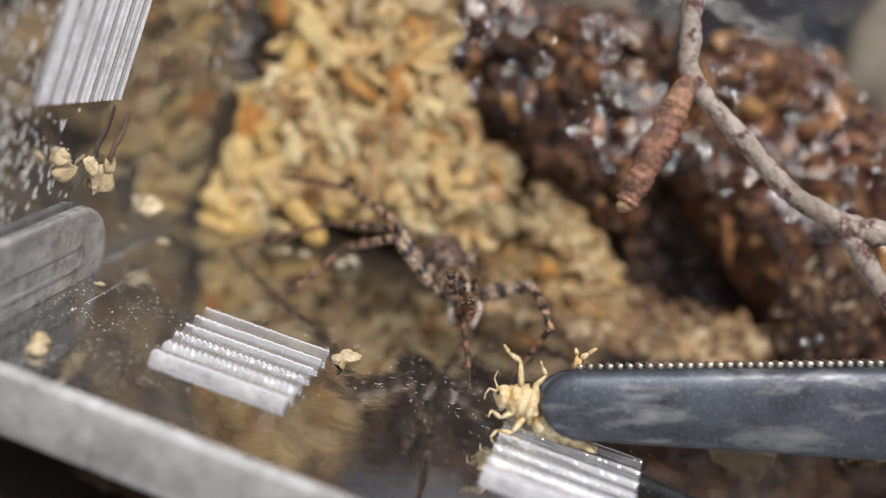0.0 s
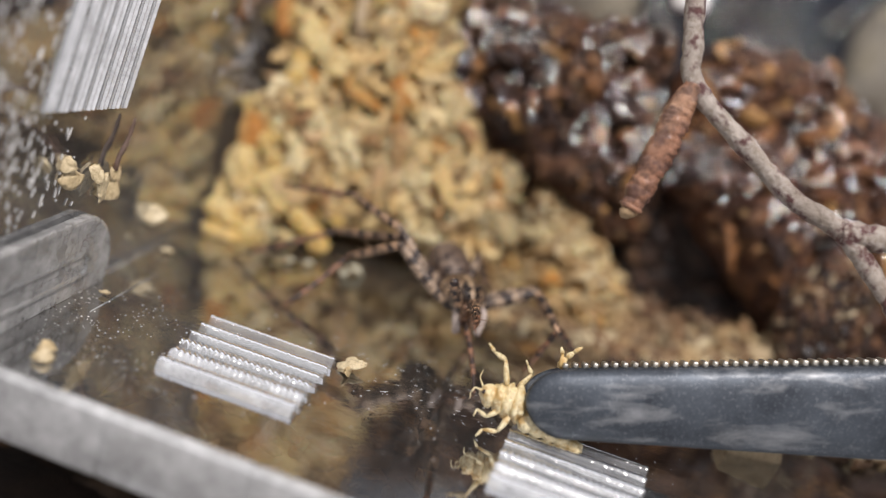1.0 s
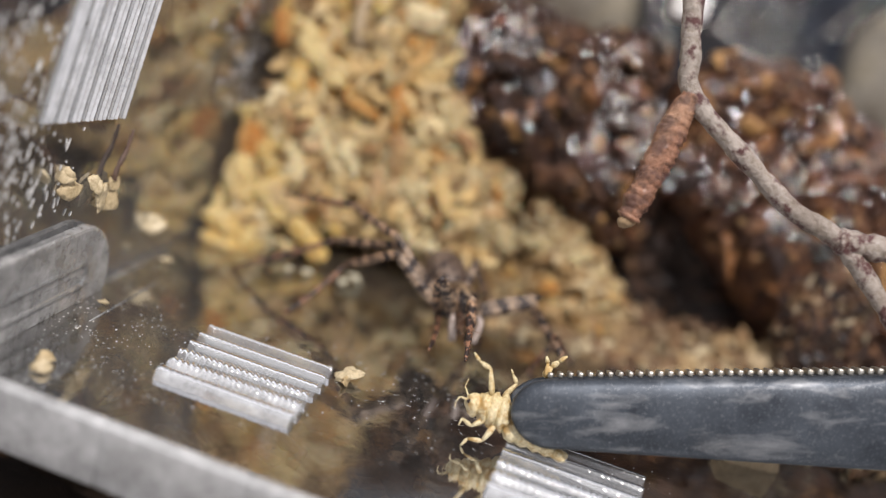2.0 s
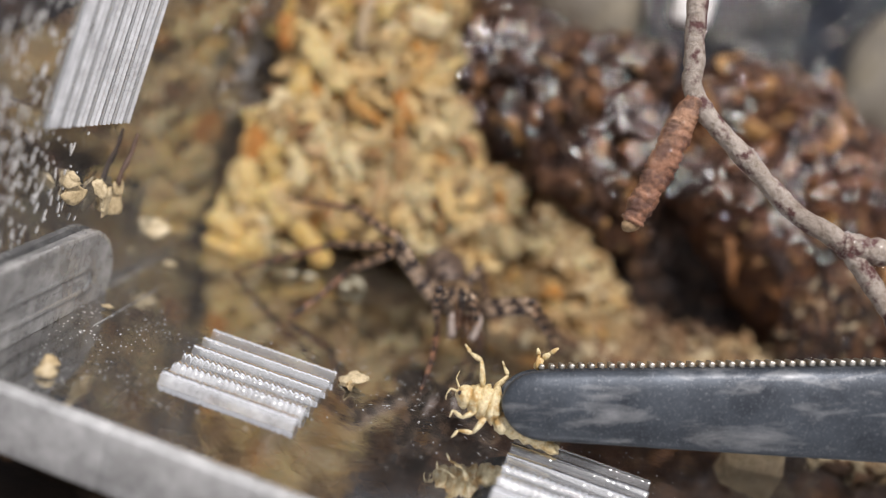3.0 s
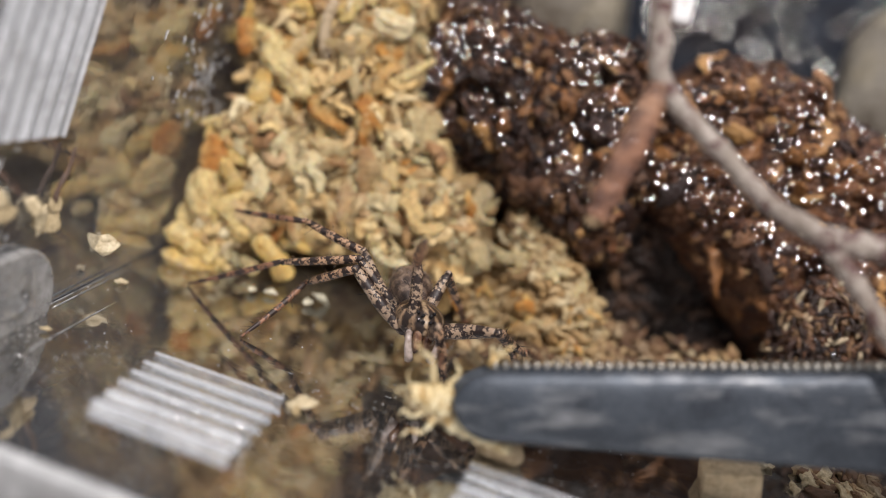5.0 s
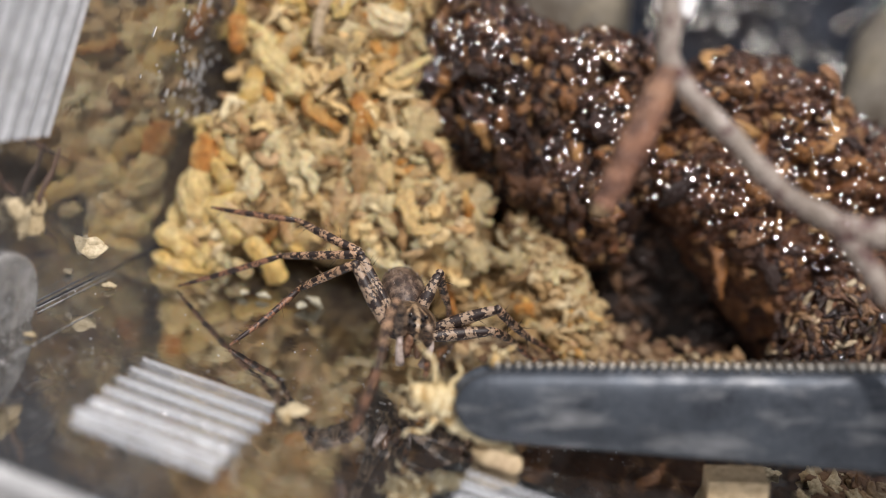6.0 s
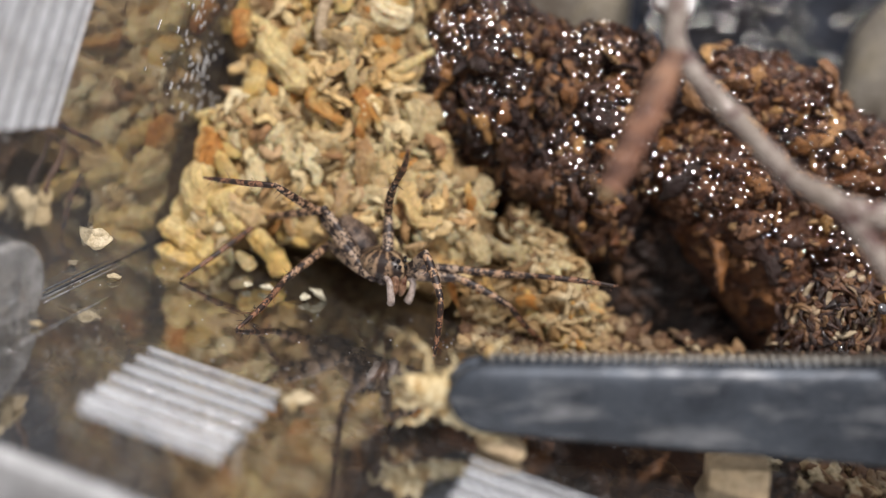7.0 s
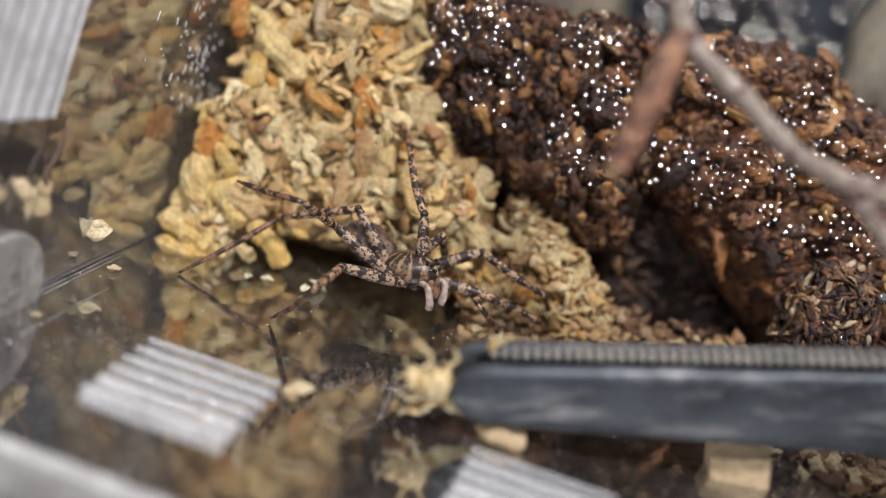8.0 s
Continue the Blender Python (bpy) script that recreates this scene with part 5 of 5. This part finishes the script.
def spider():
    thing = empty("spider", "mottled brown spider with banded legs on the clear floor", "spider")
    bm = bmesh.new()
    bmesh.ops.create_icosphere(bm, subdivisions=4, radius=1.0)
    for v in bm.verts:
        x, y, z = v.co
        narrow = 1 - 0.38 * max(0, x) ** 1.5
        v.co = Vector((x * 2.0, y * 1.55 * narrow, z * 1.05 * (1 + 0.12 * max(0, x)) + 0.12 * max(0, x) + 0.15))
        v.co += v.co.normalized() * 0.05 * noise.noise(v.co * 2.5)
    shell = part("carapace", *bm_lists(bm), carapace_skin, thing, "brown carapace with pale marks")
    bm = bmesh.new()
    bmesh.ops.create_icosphere(bm, subdivisions=4, radius=1.0)
    for v in bm.verts:
        x, y, z = v.co
        v.co = Vector((x * 2.1 - 3.4, y * 1.4 * (1 + 0.15 * -x), z * 1.2 + 0.55 - 0.45 * x))
        v.co.z += 0.04 * noise.noise(v.co * 3)
    rear = part("abdomen", *bm_lists(bm), abdomen_skin, thing, "dark mottled abdomen")
    part("waist", *placed(ball(0.5, 0.4, 0.4, 2), Matrix.Translation((-1.7, 0, 0))), carapace_skin, thing)
    rng = random.Random(2)
    tufts = []
    for _ in range(420):
        d = Vector((rng.gauss(0, 1), rng.gauss(0, 1), rng.gauss(-0.1, 1))).normalized()
        s = Vector((d.x * 1.85, d.y * 1.35, d.z * 0.95)) if rng.random() < 0.45 else Vector((d.x * 2.1 - 3.4, d.y * 1.4, d.z * 1.2 + 0.55 - 0.45 * d.x))
        tufts.append(tube([s * 0.99, s + d * rng.uniform(0.15, 0.3) + Vector((-0.08, 0, 0.02))], [0.016, 0.004], 3))
    part("hair_coat", *joined(tufts), palp_skin, thing, "fine pale hairs")["kind"] = "stuff"
    for x, y, z, r in ((1.72, 0.22, 0.55, 0.13), (1.72, -0.22, 0.55, 0.13), (1.6, 0.5, 0.55, 0.09), (1.6, -0.5, 0.55, 0.09), (1.5, 0.25, 0.85, 0.14), (1.5, -0.25, 0.85, 0.14), (1.22, 0.5, 0.9, 0.13), (1.22, -0.5, 0.9, 0.13)):
        part("eye", *placed(ball(r, r, r, 2), Matrix.Translation((x * 1.07, y, z * 1.1 + 0.15))), eye_skin, shell, "shiny black eye")
    for s in (-1, 1):
        part("chelicera", *placed(ball(0.36, 0.3, 0.85, 3, 0.1, 1.0), Matrix.Translation((1.75, s * 0.32, -0.5)) @ Matrix.Rotation(-0.2, 4, "Y")), fang_skin, thing, "glossy brown jaw with pale stripe")
        path = spread_path([(1.3, s * 0.75, -0.2), (1.95, s * 0.95, -0.2), (2.2, s * 0.9, -0.7), (2.3, s * 0.75, -1.3), (2.25, s * 0.65, -1.6)], 0.2)
        n = len(path)
        part("palp", *tube(path, [0.2 + 0.1 * (i / n) ** 2 for i in range(n)], 8, 0.05, rng), palp_skin, thing, "pale grey feeler")
        part("spinneret", *tube([(-5.3, s * 0.2, 0.9), (-5.8, s * 0.28, 0.9)], [0.2, 0.08], 8), abdomen_skin, rear)
    limbs = []
    for k, (angle, l1, l2, l3) in enumerate(LEG_SIZES):
        a = radians(angle)
        part("coxa", *placed(ball(0.55, 0.42, 0.42, 2, 0.1, k), Matrix.Translation((0.85 * math.cos(a), 0.85 * math.sin(a), -0.55)) @ Matrix.Rotation(a, 4, "Z")), femur_skin, thing)
        limbs.append((Vector((1.15 * math.cos(a), 1.15 * math.sin(a), -0.55)), (l1, l2, l3),
            (part("femur", *limb_mesh(l1, 0.31, 0.41, 0.29, k, 18), femur_skin, thing),
             part("tibia", *limb_mesh(l2, 0.29, 0.28, 0.2, k + 20, 22), tibia_skin, thing),
             part("tarsus", *limb_mesh(l3, 0.2, 0.2, 0.1, k + 40, 18), tarsus_skin, thing))))
    return thing, limbs


SPIDER, SPIDER_LEGS = spider()


def body_pose(row):
    _, p, yaw = row
    return pose(p[0] * MM, p[1] * MM, p[2] * MM, 0, 0, yaw)


def step(k, body, rows):
    """Swing one leg: its knee, ankle and tip in the place, time by time."""
    hip, lengths, segments = SPIDER_LEGS[k]
    keys = ([], [], [])
    last = [None] * 3
    for base, (t, *joints) in zip(body, rows):
        m = body_pose(base)
        inv = m.inverted()
        p = hip.copy()
        for i, j in enumerate(joints):
            aim = inv @ (Vector(j) * MM) * 1000 - p
            d = aim.normalized()
            if last[i] is None:
                q = d.to_track_quat("Z", "Y")
            else:
                q = last[i][0].rotation_difference(d) @ last[i][1]
            last[i] = (d, q)
            keys[i].append((t, Matrix.Translation(p * MM) @ q.to_matrix().to_4x4()))
            p = p + d * lengths[i]
    for ob, rows_of in zip(segments, keys):
        walk(ob, rows_of)


def motions():
    walk(focus, [
        (0, pose(0.00000, -0.02264, 0.00802, 0.00, 0.00, 0.00)),
        (4.2, pose(0.00058, -0.02363, 0.00926, 0.00, 0.00, 0.00)),
        (4.75, pose(0.00119, -0.01729, 0.00846, 0.00, 0.00, 0.00)),
        (5.2, pose(0.00150, -0.01400, 0.00700, 0.00, 0.00, 0.00)),
        (6.6, pose(0.00150, -0.01380, 0.00650, 0.00, 0.00, 0.00)),
        (7.2, pose(0.00160, -0.01180, 0.00620, 0.00, 0.00, 0.00)),
        (8, pose(0.00169, -0.01200, 0.00604, 0.00, 0.00, 0.00)),
    ])
    held = [
        (0, pose(0.00744, -0.02757, 0.00251, -20.13, -14.12, 5.11)),
        (0.5, pose(0.00675, -0.02752, 0.00287, -20.13, -14.33, 5.08)),
        (1, pose(0.00621, -0.02758, 0.00269, -19.44, -14.18, 4.85)),
        (1.5, pose(0.00597, -0.02779, 0.00258, -19.35, -14.14, 4.92)),
        (2.8, pose(0.00471, -0.02764, 0.00290, -19.07, -14.11, 4.84)),
        (3.5, pose(0.00443, -0.02784, 0.00354, -19.41, -14.41, 4.61)),
        (4, pose(0.00419, -0.02794, 0.00391, -18.72, -13.92, 4.30)),
        (4.2, pose(0.00409, -0.02827, 0.00428, -18.84, -14.47, 3.99)),
        (5.3, pose(0.00463, -0.02385, 0.00300, -13.58, -11.74, 6.43)),
        (5.5, pose(0.00486, -0.02304, 0.00266, -13.31, -11.97, 5.95)),
        (6, pose(0.00453, -0.02390, 0.00326, -13.57, -11.79, 6.15)),
        (6.5, pose(0.00433, -0.02400, 0.00337, -11.43, -11.65, 6.27)),
        (7, pose(0.00405, -0.02447, 0.00314, -9.18, -11.64, 5.89)),
        (7.5, pose(0.00409, -0.02472, 0.00340, -3.88, -11.32, 5.97)),
        (8, pose(0.00423, -0.02460, 0.00286, 12.63, -11.14, 5.69)),
    ]
    walk(TWEEZERS, held)
    walk(INSECT, held)
    walk(TWIG, [
        (0, pose(0.01105, -0.02103, 0.02091, 0.00, 0.00, 0.00)),
        (0.5, pose(0.01094, -0.02098, 0.02106, 0.00, 0.00, 0.00)),
        (1, pose(0.01092, -0.02102, 0.02095, 0.00, 0.00, 0.00)),
        (1.5, pose(0.01099, -0.02100, 0.02100, 0.00, 0.00, 0.00)),
        (2.8, pose(0.01091, -0.02100, 0.02099, 0.00, 0.00, 0.00)),
        (3, pose(0.01094, -0.02100, 0.02099, 0.00, 0.00, 0.00)),
        (3.5, pose(0.01080, -0.02091, 0.02126, 0.00, 0.00, 0.00)),
        (4, pose(0.01102, -0.02091, 0.02127, 0.00, 0.00, 0.00)),
        (4.2, pose(0.01089, -0.02068, 0.02196, 0.00, 0.00, 0.00)),
        (5.3, pose(0.01098, -0.02065, 0.02201, 0.00, 0.00, 0.00)),
        (5.5, pose(0.01086, -0.02075, 0.02174, 0.00, 0.00, 0.00)),
        (6, pose(0.01121, -0.02043, 0.02262, 0.00, 0.00, 0.00)),
        (6.5, pose(0.01153, -0.02024, 0.02315, 0.00, 0.00, 0.00)),
        (7, pose(0.01136, -0.02033, 0.02294, 0.00, 0.00, 0.00)),
        (7.5, pose(0.01142, -0.02028, 0.02301, 0.00, 0.00, 0.00)),
        (8, pose(0.01156, -0.02013, 0.02349, 0.00, 0.00, 0.00)),
    ])
    BODY = [(0, (1.54, -16.73, 3.70), -69.6), (1, (1.54, -16.68, 3.70), -69.6), (1.5, (1.56, -16.85, 3.70), -69.6), (3, (1.05, -15.60, 3.70), -69.6), (3.5, (1.30, -16.79, 3.70), -70.7), (4, (0.91, -16.44, 3.70), -72.5), (5.5, (1.22, -16.05, 3.70), -72.5), (6, (0.91, -16.09, 3.70), -72.5), (6.6, (0.77, -15.72, 3.70), -72.5), (6.8, (-1.33, -8.14, 3.70), -72.5), (7, (-2.02, -9.32, 3.70), -45.4), (7.2, (-0.60, -8.53, 3.70), -30.2), (7.5, (-0.15, -10.00, 3.70), -28.1), (8, (0.02, -10.48, 3.70), -28.1)]
    step(0, BODY, [(0, (0.87, -21.37, 6.07), (2.04, -18.38, 2.78), (3.62, -22.82, 0.15)), (1, (0.77, -21.30, 6.09), (1.97, -18.30, 2.81), (3.61, -22.70, 0.14)), (1.5, (0.09, -20.74, 6.62), (0.40, -17.44, 3.44), (0.41, -22.84, 3.64)), (3, (-0.31, -20.27, 5.86), (0.20, -17.43, 2.27), (0.16, -22.40, 0.17)), (3.5, (0.08, -20.51, 6.82), (0.01, -18.40, 10.92), (0.06, -20.56, 15.87)), (4, (-0.03, -19.39, 7.32), (0.28, -22.70, 10.49), (0.12, -28.06, 11.16))]
        + [(5.5, (0.28, -15.61, 7.51), (0.59, -19.66, 9.67), (0.92, -25.04, 9.90)), (6, (0.07, -20.15, 6.65), (0.18, -24.55, 5.31), (-0.48, -27.28, 0.63)), (6.6, (-0.08, -19.48, 6.88), (0.12, -23.41, 4.45), (-0.15, -26.67, 0.08)), (6.8, (-2.78, -11.29, 7.12), (-1.96, -15.79, 7.56), (-1.02, -20.66, 5.41)), (7, (-2.64, -7.93, 6.91), (-2.29, -11.24, 10.09), (-1.66, -15.49, 13.35)), (7.2, (-0.84, -8.17, 7.71), (-1.26, -10.28, 11.78), (-1.45, -15.15, 14.09)), (7.5, (-0.07, -9.58, 7.68), (-1.72, -10.68, 11.83), (-3.69, -5.76, 12.85)), (8, (-0.05, -10.15, 7.66), (-2.01, -7.03, 10.42), (-4.24, -2.52, 12.39))])
    step(1, BODY, [(0, (-3.14, -16.31, 5.72), (-6.40, -13.86, 3.18), (-9.29, -17.58, 0.18)), (1, (-3.10, -16.29, 5.80), (-6.37, -13.89, 3.22), (-9.33, -17.52, 0.18)), (1.5, (-3.10, -16.54, 5.84), (-6.36, -14.02, 3.37), (-9.30, -17.52, 0.16)), (3, (-3.54, -15.70, 5.92), (-6.48, -13.33, 2.96), (-9.27, -17.26, 0.12)), (3.5, (-3.39, -16.43, 5.84), (-6.54, -13.89, 3.24), (-9.20, -17.74, 0.20)), (4, (-3.85, -16.22, 5.76), (-6.73, -13.38, 3.17), (-9.34, -17.31, 0.16))]
        + [(5.5, (-3.11, -15.43, 6.10), (-6.41, -13.42, 3.24), (-9.22, -17.14, 0.16)), (6, (-3.16, -15.52, 6.38), (-6.39, -13.87, 3.24), (-9.26, -17.55, 0.14)), (6.6, (-3.26, -14.69, 6.19), (-6.54, -13.45, 2.91), (-9.11, -17.58, 0.15)), (6.8, (-6.45, -7.54, 4.67), (-8.12, -11.78, 3.15), (-9.33, -16.33, 0.11)), (7, (-6.09, -7.34, 3.55), (-8.03, -11.35, 1.77), (-9.35, -16.54, 0.11)), (7.2, (-4.77, -12.00, 4.03), (-5.48, -16.76, 4.04), (-7.89, -13.63, 0.08)), (7.5, (-3.97, -13.75, 4.31), (-4.95, -18.44, 4.29), (-7.51, -15.38, 0.33)), (8, (-4.06, -13.94, 4.09), (-4.85, -18.66, 4.12), (-7.53, -15.55, 0.29))])
    step(2, BODY, [(0, (-3.43, -15.68, 6.55), (-6.97, -12.16, 6.84), (-12.26, -9.65, 5.53)), (1, (-3.38, -15.65, 6.62), (-6.95, -12.16, 6.91), (-12.26, -9.72, 5.53)), (1.5, (-3.36, -15.81, 6.64), (-6.88, -12.26, 6.88), (-12.15, -9.71, 5.60)), (3, (-3.70, -15.91, 6.89), (-7.01, -12.15, 6.86), (-12.21, -9.45, 5.57)), (3.5, (-3.74, -15.81, 6.54), (-7.65, -12.71, 6.85), (-12.72, -9.79, 5.53)), (4, (-4.08, -15.56, 6.57), (-7.76, -12.18, 6.78), (-12.81, -9.24, 5.44))]
        + [(5.5, (-3.01, -13.14, 6.22), (-7.61, -11.20, 6.50), (-13.04, -9.04, 5.17)), (6, (-3.38, -13.59, 6.50), (-7.70, -11.09, 6.57), (-13.55, -10.09, 5.63)), (6.6, (-3.44, -13.47, 6.74), (-7.85, -11.13, 6.87), (-13.58, -9.83, 5.65)), (6.8, (-6.20, -10.06, 6.20), (-10.89, -8.59, 7.14), (-16.52, -6.89, 5.98)), (7, (-7.11, -7.72, 5.69), (-9.69, -11.36, 7.94), (-14.90, -8.78, 6.45)), (7.2, (-5.88, -8.86, 6.05), (-7.88, -12.83, 8.33), (-12.67, -9.45, 7.05)), (7.5, (-5.64, -10.44, 5.75), (-7.46, -14.48, 8.06), (-11.99, -10.68, 7.08)), (8, (-5.56, -10.99, 5.65), (-7.13, -15.11, 8.01), (-11.89, -11.56, 7.11))])
    step(3, BODY, [(0, (-3.21, -14.84, 5.78), (-7.67, -11.64, 3.90), (-14.28, -11.50, 0.14)), (1, (-3.21, -14.81, 5.80), (-7.67, -11.60, 3.95), (-14.27, -11.50, 0.17)), (1.5, (-3.15, -15.11, 5.96), (-7.73, -12.07, 4.09), (-14.24, -11.75, 0.16)), (3, (-3.48, -15.43, 6.23), (-7.98, -12.43, 4.14), (-14.38, -11.57, 0.12)), (3.5, (-3.35, -16.10, 6.19), (-8.29, -13.75, 4.31), (-14.23, -11.73, 0.06)), (4, (-3.67, -15.95, 6.20), (-8.26, -13.08, 4.14), (-14.46, -11.47, 0.08))]
        + [(5.5, (-3.12, -14.32, 6.37), (-8.22, -12.77, 4.08), (-14.55, -11.23, 0.14)), (6, (-3.16, -13.88, 6.46), (-8.26, -12.10, 4.32), (-14.60, -11.18, 0.21)), (6.6, (-3.18, -13.60, 6.60), (-8.25, -11.91, 4.34), (-14.57, -11.21, 0.17)), (6.8, (-6.44, -7.12, 5.66), (-9.80, -11.84, 5.82), (-14.78, -11.06, 0.12)), (7, (-6.83, -8.55, 6.35), (-11.11, -5.66, 3.71), (-14.67, -11.34, 0.12)), (7.2, (-5.04, -7.60, 6.58), (-10.10, -6.61, 3.92), (-14.62, -11.40, 0.14)), (7.5, (-4.45, -8.89, 6.70), (-9.27, -11.86, 5.51), (-14.64, -11.09, 0.19)), (8, (-4.38, -9.54, 6.67), (-9.46, -8.06, 4.26), (-14.64, -11.74, 0.15))])
    step(4, BODY, [(0, (2.26, -20.38, 4.73), (2.34, -23.70, 5.50), (2.36, -27.43, 6.20)), (1, (2.18, -20.32, 4.75), (2.40, -23.65, 5.40), (2.31, -27.39, 6.06)), (1.5, (2.17, -20.10, 5.31), (2.13, -23.48, 5.73), (1.92, -27.20, 6.48)), (3, (1.77, -18.86, 5.35), (2.60, -16.94, 2.70), (3.39, -14.39, 0.03)), (3.5, (2.02, -19.73, 5.66), (1.94, -23.13, 5.73), (1.90, -26.88, 6.35)), (4, (1.79, -20.09, 4.84), (1.78, -23.46, 5.24), (1.63, -27.21, 5.84))]
        + [(5.5, (2.61, -19.45, 5.15), (3.03, -17.06, 2.78), (3.42, -20.73, 3.66)), (6, (2.08, -19.52, 5.17), (2.15, -17.09, 2.79), (2.60, -20.86, 2.91)), (6.6, (2.01, -19.24, 5.02), (1.99, -17.08, 2.39), (2.18, -20.81, 3.07)), (6.8, (0.98, -11.91, 3.62), (1.69, -15.22, 3.84), (1.74, -19.02, 3.67)), (7, (0.50, -11.04, 5.85), (2.21, -13.26, 3.94), (2.63, -13.97, 0.21)), (7.2, (2.08, -9.48, 6.02), (5.58, -9.80, 5.85), (9.03, -10.73, 4.41)), (7.5, (3.56, -7.76, 2.63), (4.74, -10.97, 2.60), (7.22, -9.81, 0.02)), (8, (3.64, -8.10, 2.64), (4.83, -11.29, 2.74), (6.66, -9.30, 0.08))])
    step(5, BODY, [(0, (6.10, -17.15, 5.15), (7.60, -20.48, 4.12), (6.21, -20.02, 0.17)), (1, (6.20, -15.81, 4.80), (7.76, -19.17, 3.93), (6.61, -17.90, 0.10)), (1.5, (6.07, -15.25, 4.59), (8.35, -14.25, 1.72), (6.43, -17.62, 0.11)), (3, (5.64, -16.82, 4.77), (7.82, -14.85, 2.36), (8.80, -11.43, 0.13)), (3.5, (5.56, -15.78, 5.32), (7.43, -13.10, 3.40), (8.98, -11.08, 0.08)), (4, (5.73, -17.46, 4.35), (7.00, -14.41, 2.46), (8.37, -11.14, 0.20))]
        + [(5.5, (6.11, -15.91, 4.61), (7.76, -13.54, 2.14), (8.45, -9.93, 0.11)), (6, (5.72, -14.72, 3.98), (7.49, -11.79, 2.31), (9.90, -9.08, 0.19)), (6.6, (5.39, -13.87, 3.59), (7.33, -10.94, 2.16), (9.75, -8.22, 0.08)), (6.8, (2.28, -5.59, 4.95), (4.45, -5.24, 1.85), (6.58, -8.42, 0.12)), (7, (3.30, -8.56, 3.97), (7.10, -9.01, 2.90), (9.79, -7.22, 0.21)), (7.2, (4.58, -7.87, 3.74), (8.41, -8.67, 3.42), (10.58, -7.48, 0.05)), (7.5, (4.94, -9.43, 2.89), (8.59, -10.25, 2.20), (10.54, -7.16, 0.12)), (8, (5.14, -9.85, 3.00), (8.79, -9.38, 2.04), (10.56, -6.07, 0.14))])
    step(6, BODY, [(0, (6.39, -13.87, 4.21), (8.55, -10.94, 1.07), (10.81, -15.76, 0.20)), (1, (6.27, -13.57, 4.19), (7.89, -18.04, 3.70), (10.28, -14.49, 0.38)), (1.5, (6.17, -13.56, 4.19), (7.93, -17.99, 3.95), (10.32, -14.64, 0.42)), (3, (5.71, -16.67, 5.34), (8.31, -13.96, 2.40), (10.71, -9.81, -0.01)), (3.5, (6.02, -15.58, 5.80), (10.27, -13.36, 5.98), (15.39, -11.63, 5.89)), (4, (5.59, -18.08, 4.78), (7.48, -14.03, 3.08), (8.98, -9.87, 0.02))]
        + [(5.5, (6.37, -16.43, 4.95), (8.60, -13.10, 2.35), (10.03, -8.46, 0.02)), (6, (5.78, -14.80, 5.51), (8.30, -11.69, 2.87), (11.01, -7.92, 0.12)), (6.6, (5.01, -15.33, 6.44), (6.92, -12.72, 2.92), (8.22, -8.35, 0.05)), (6.8, (2.84, -7.69, 6.46), (6.55, -9.99, 8.44), (7.62, -15.17, 9.55)), (7, (3.37, -8.32, 4.55), (8.35, -8.73, 5.51), (13.96, -9.23, 6.39)), (7.2, (3.89, -6.66, 5.12), (7.73, -4.37, 3.37), (10.35, -7.81, 0.15)), (7.5, (4.23, -8.27, 5.49), (8.64, -9.79, 4.24), (10.45, -6.86, 0.09)), (8, (4.33, -8.59, 5.53), (8.78, -9.22, 3.77), (10.28, -5.51, 0.15))])
    step(7, BODY, [(0, (2.06, -12.48, 4.92), (3.60, -10.51, 2.07), (4.78, -6.53, 0.10)), (1, (2.03, -12.45, 4.95), (3.48, -10.34, 2.14), (4.69, -6.40, 0.11)), (1.5, (1.94, -12.81, 5.27), (3.46, -10.70, 2.49), (4.48, -6.90, 0.11)), (3, (1.97, -11.35, 4.78), (3.41, -9.48, 1.80), (4.63, -5.39, 0.10)), (3.5, (1.97, -13.72, 6.16), (3.25, -11.55, 3.31), (4.39, -8.42, 0.14)), (4, (1.99, -13.12, 5.88), (3.22, -10.83, 3.10), (4.35, -7.52, 0.12))]
        + [(5.5, (2.14, -12.96, 6.11), (3.26, -10.69, 3.26), (4.29, -7.44, 0.17)), (6, (1.82, -13.31, 6.31), (2.79, -11.09, 3.38), (3.61, -7.89, 0.17)), (6.6, (1.76, -13.09, 6.39), (2.76, -10.68, 3.62), (3.45, -7.69, 0.19)), (6.8, (-2.01, -5.74, 6.39), (-0.80, -3.64, 3.46), (0.45, -0.71, 0.14)), (7, (-1.32, -5.26, 4.96), (0.38, -2.59, 2.87), (1.33, 0.95, 0.10)), (7.2, (0.84, -5.05, 4.77), (1.89, -2.89, 1.83), (2.98, 1.22, 0.09)), (7.5, (1.30, -8.65, 6.07), (2.15, -6.34, 3.18), (3.07, -3.02, 0.12)), (8, (1.40, -9.45, 6.14), (2.18, -6.93, 3.40), (3.05, -3.78, 0.16))])
    walk(SPIDER, [(row[0], body_pose(row)) for row in BODY])


motions()
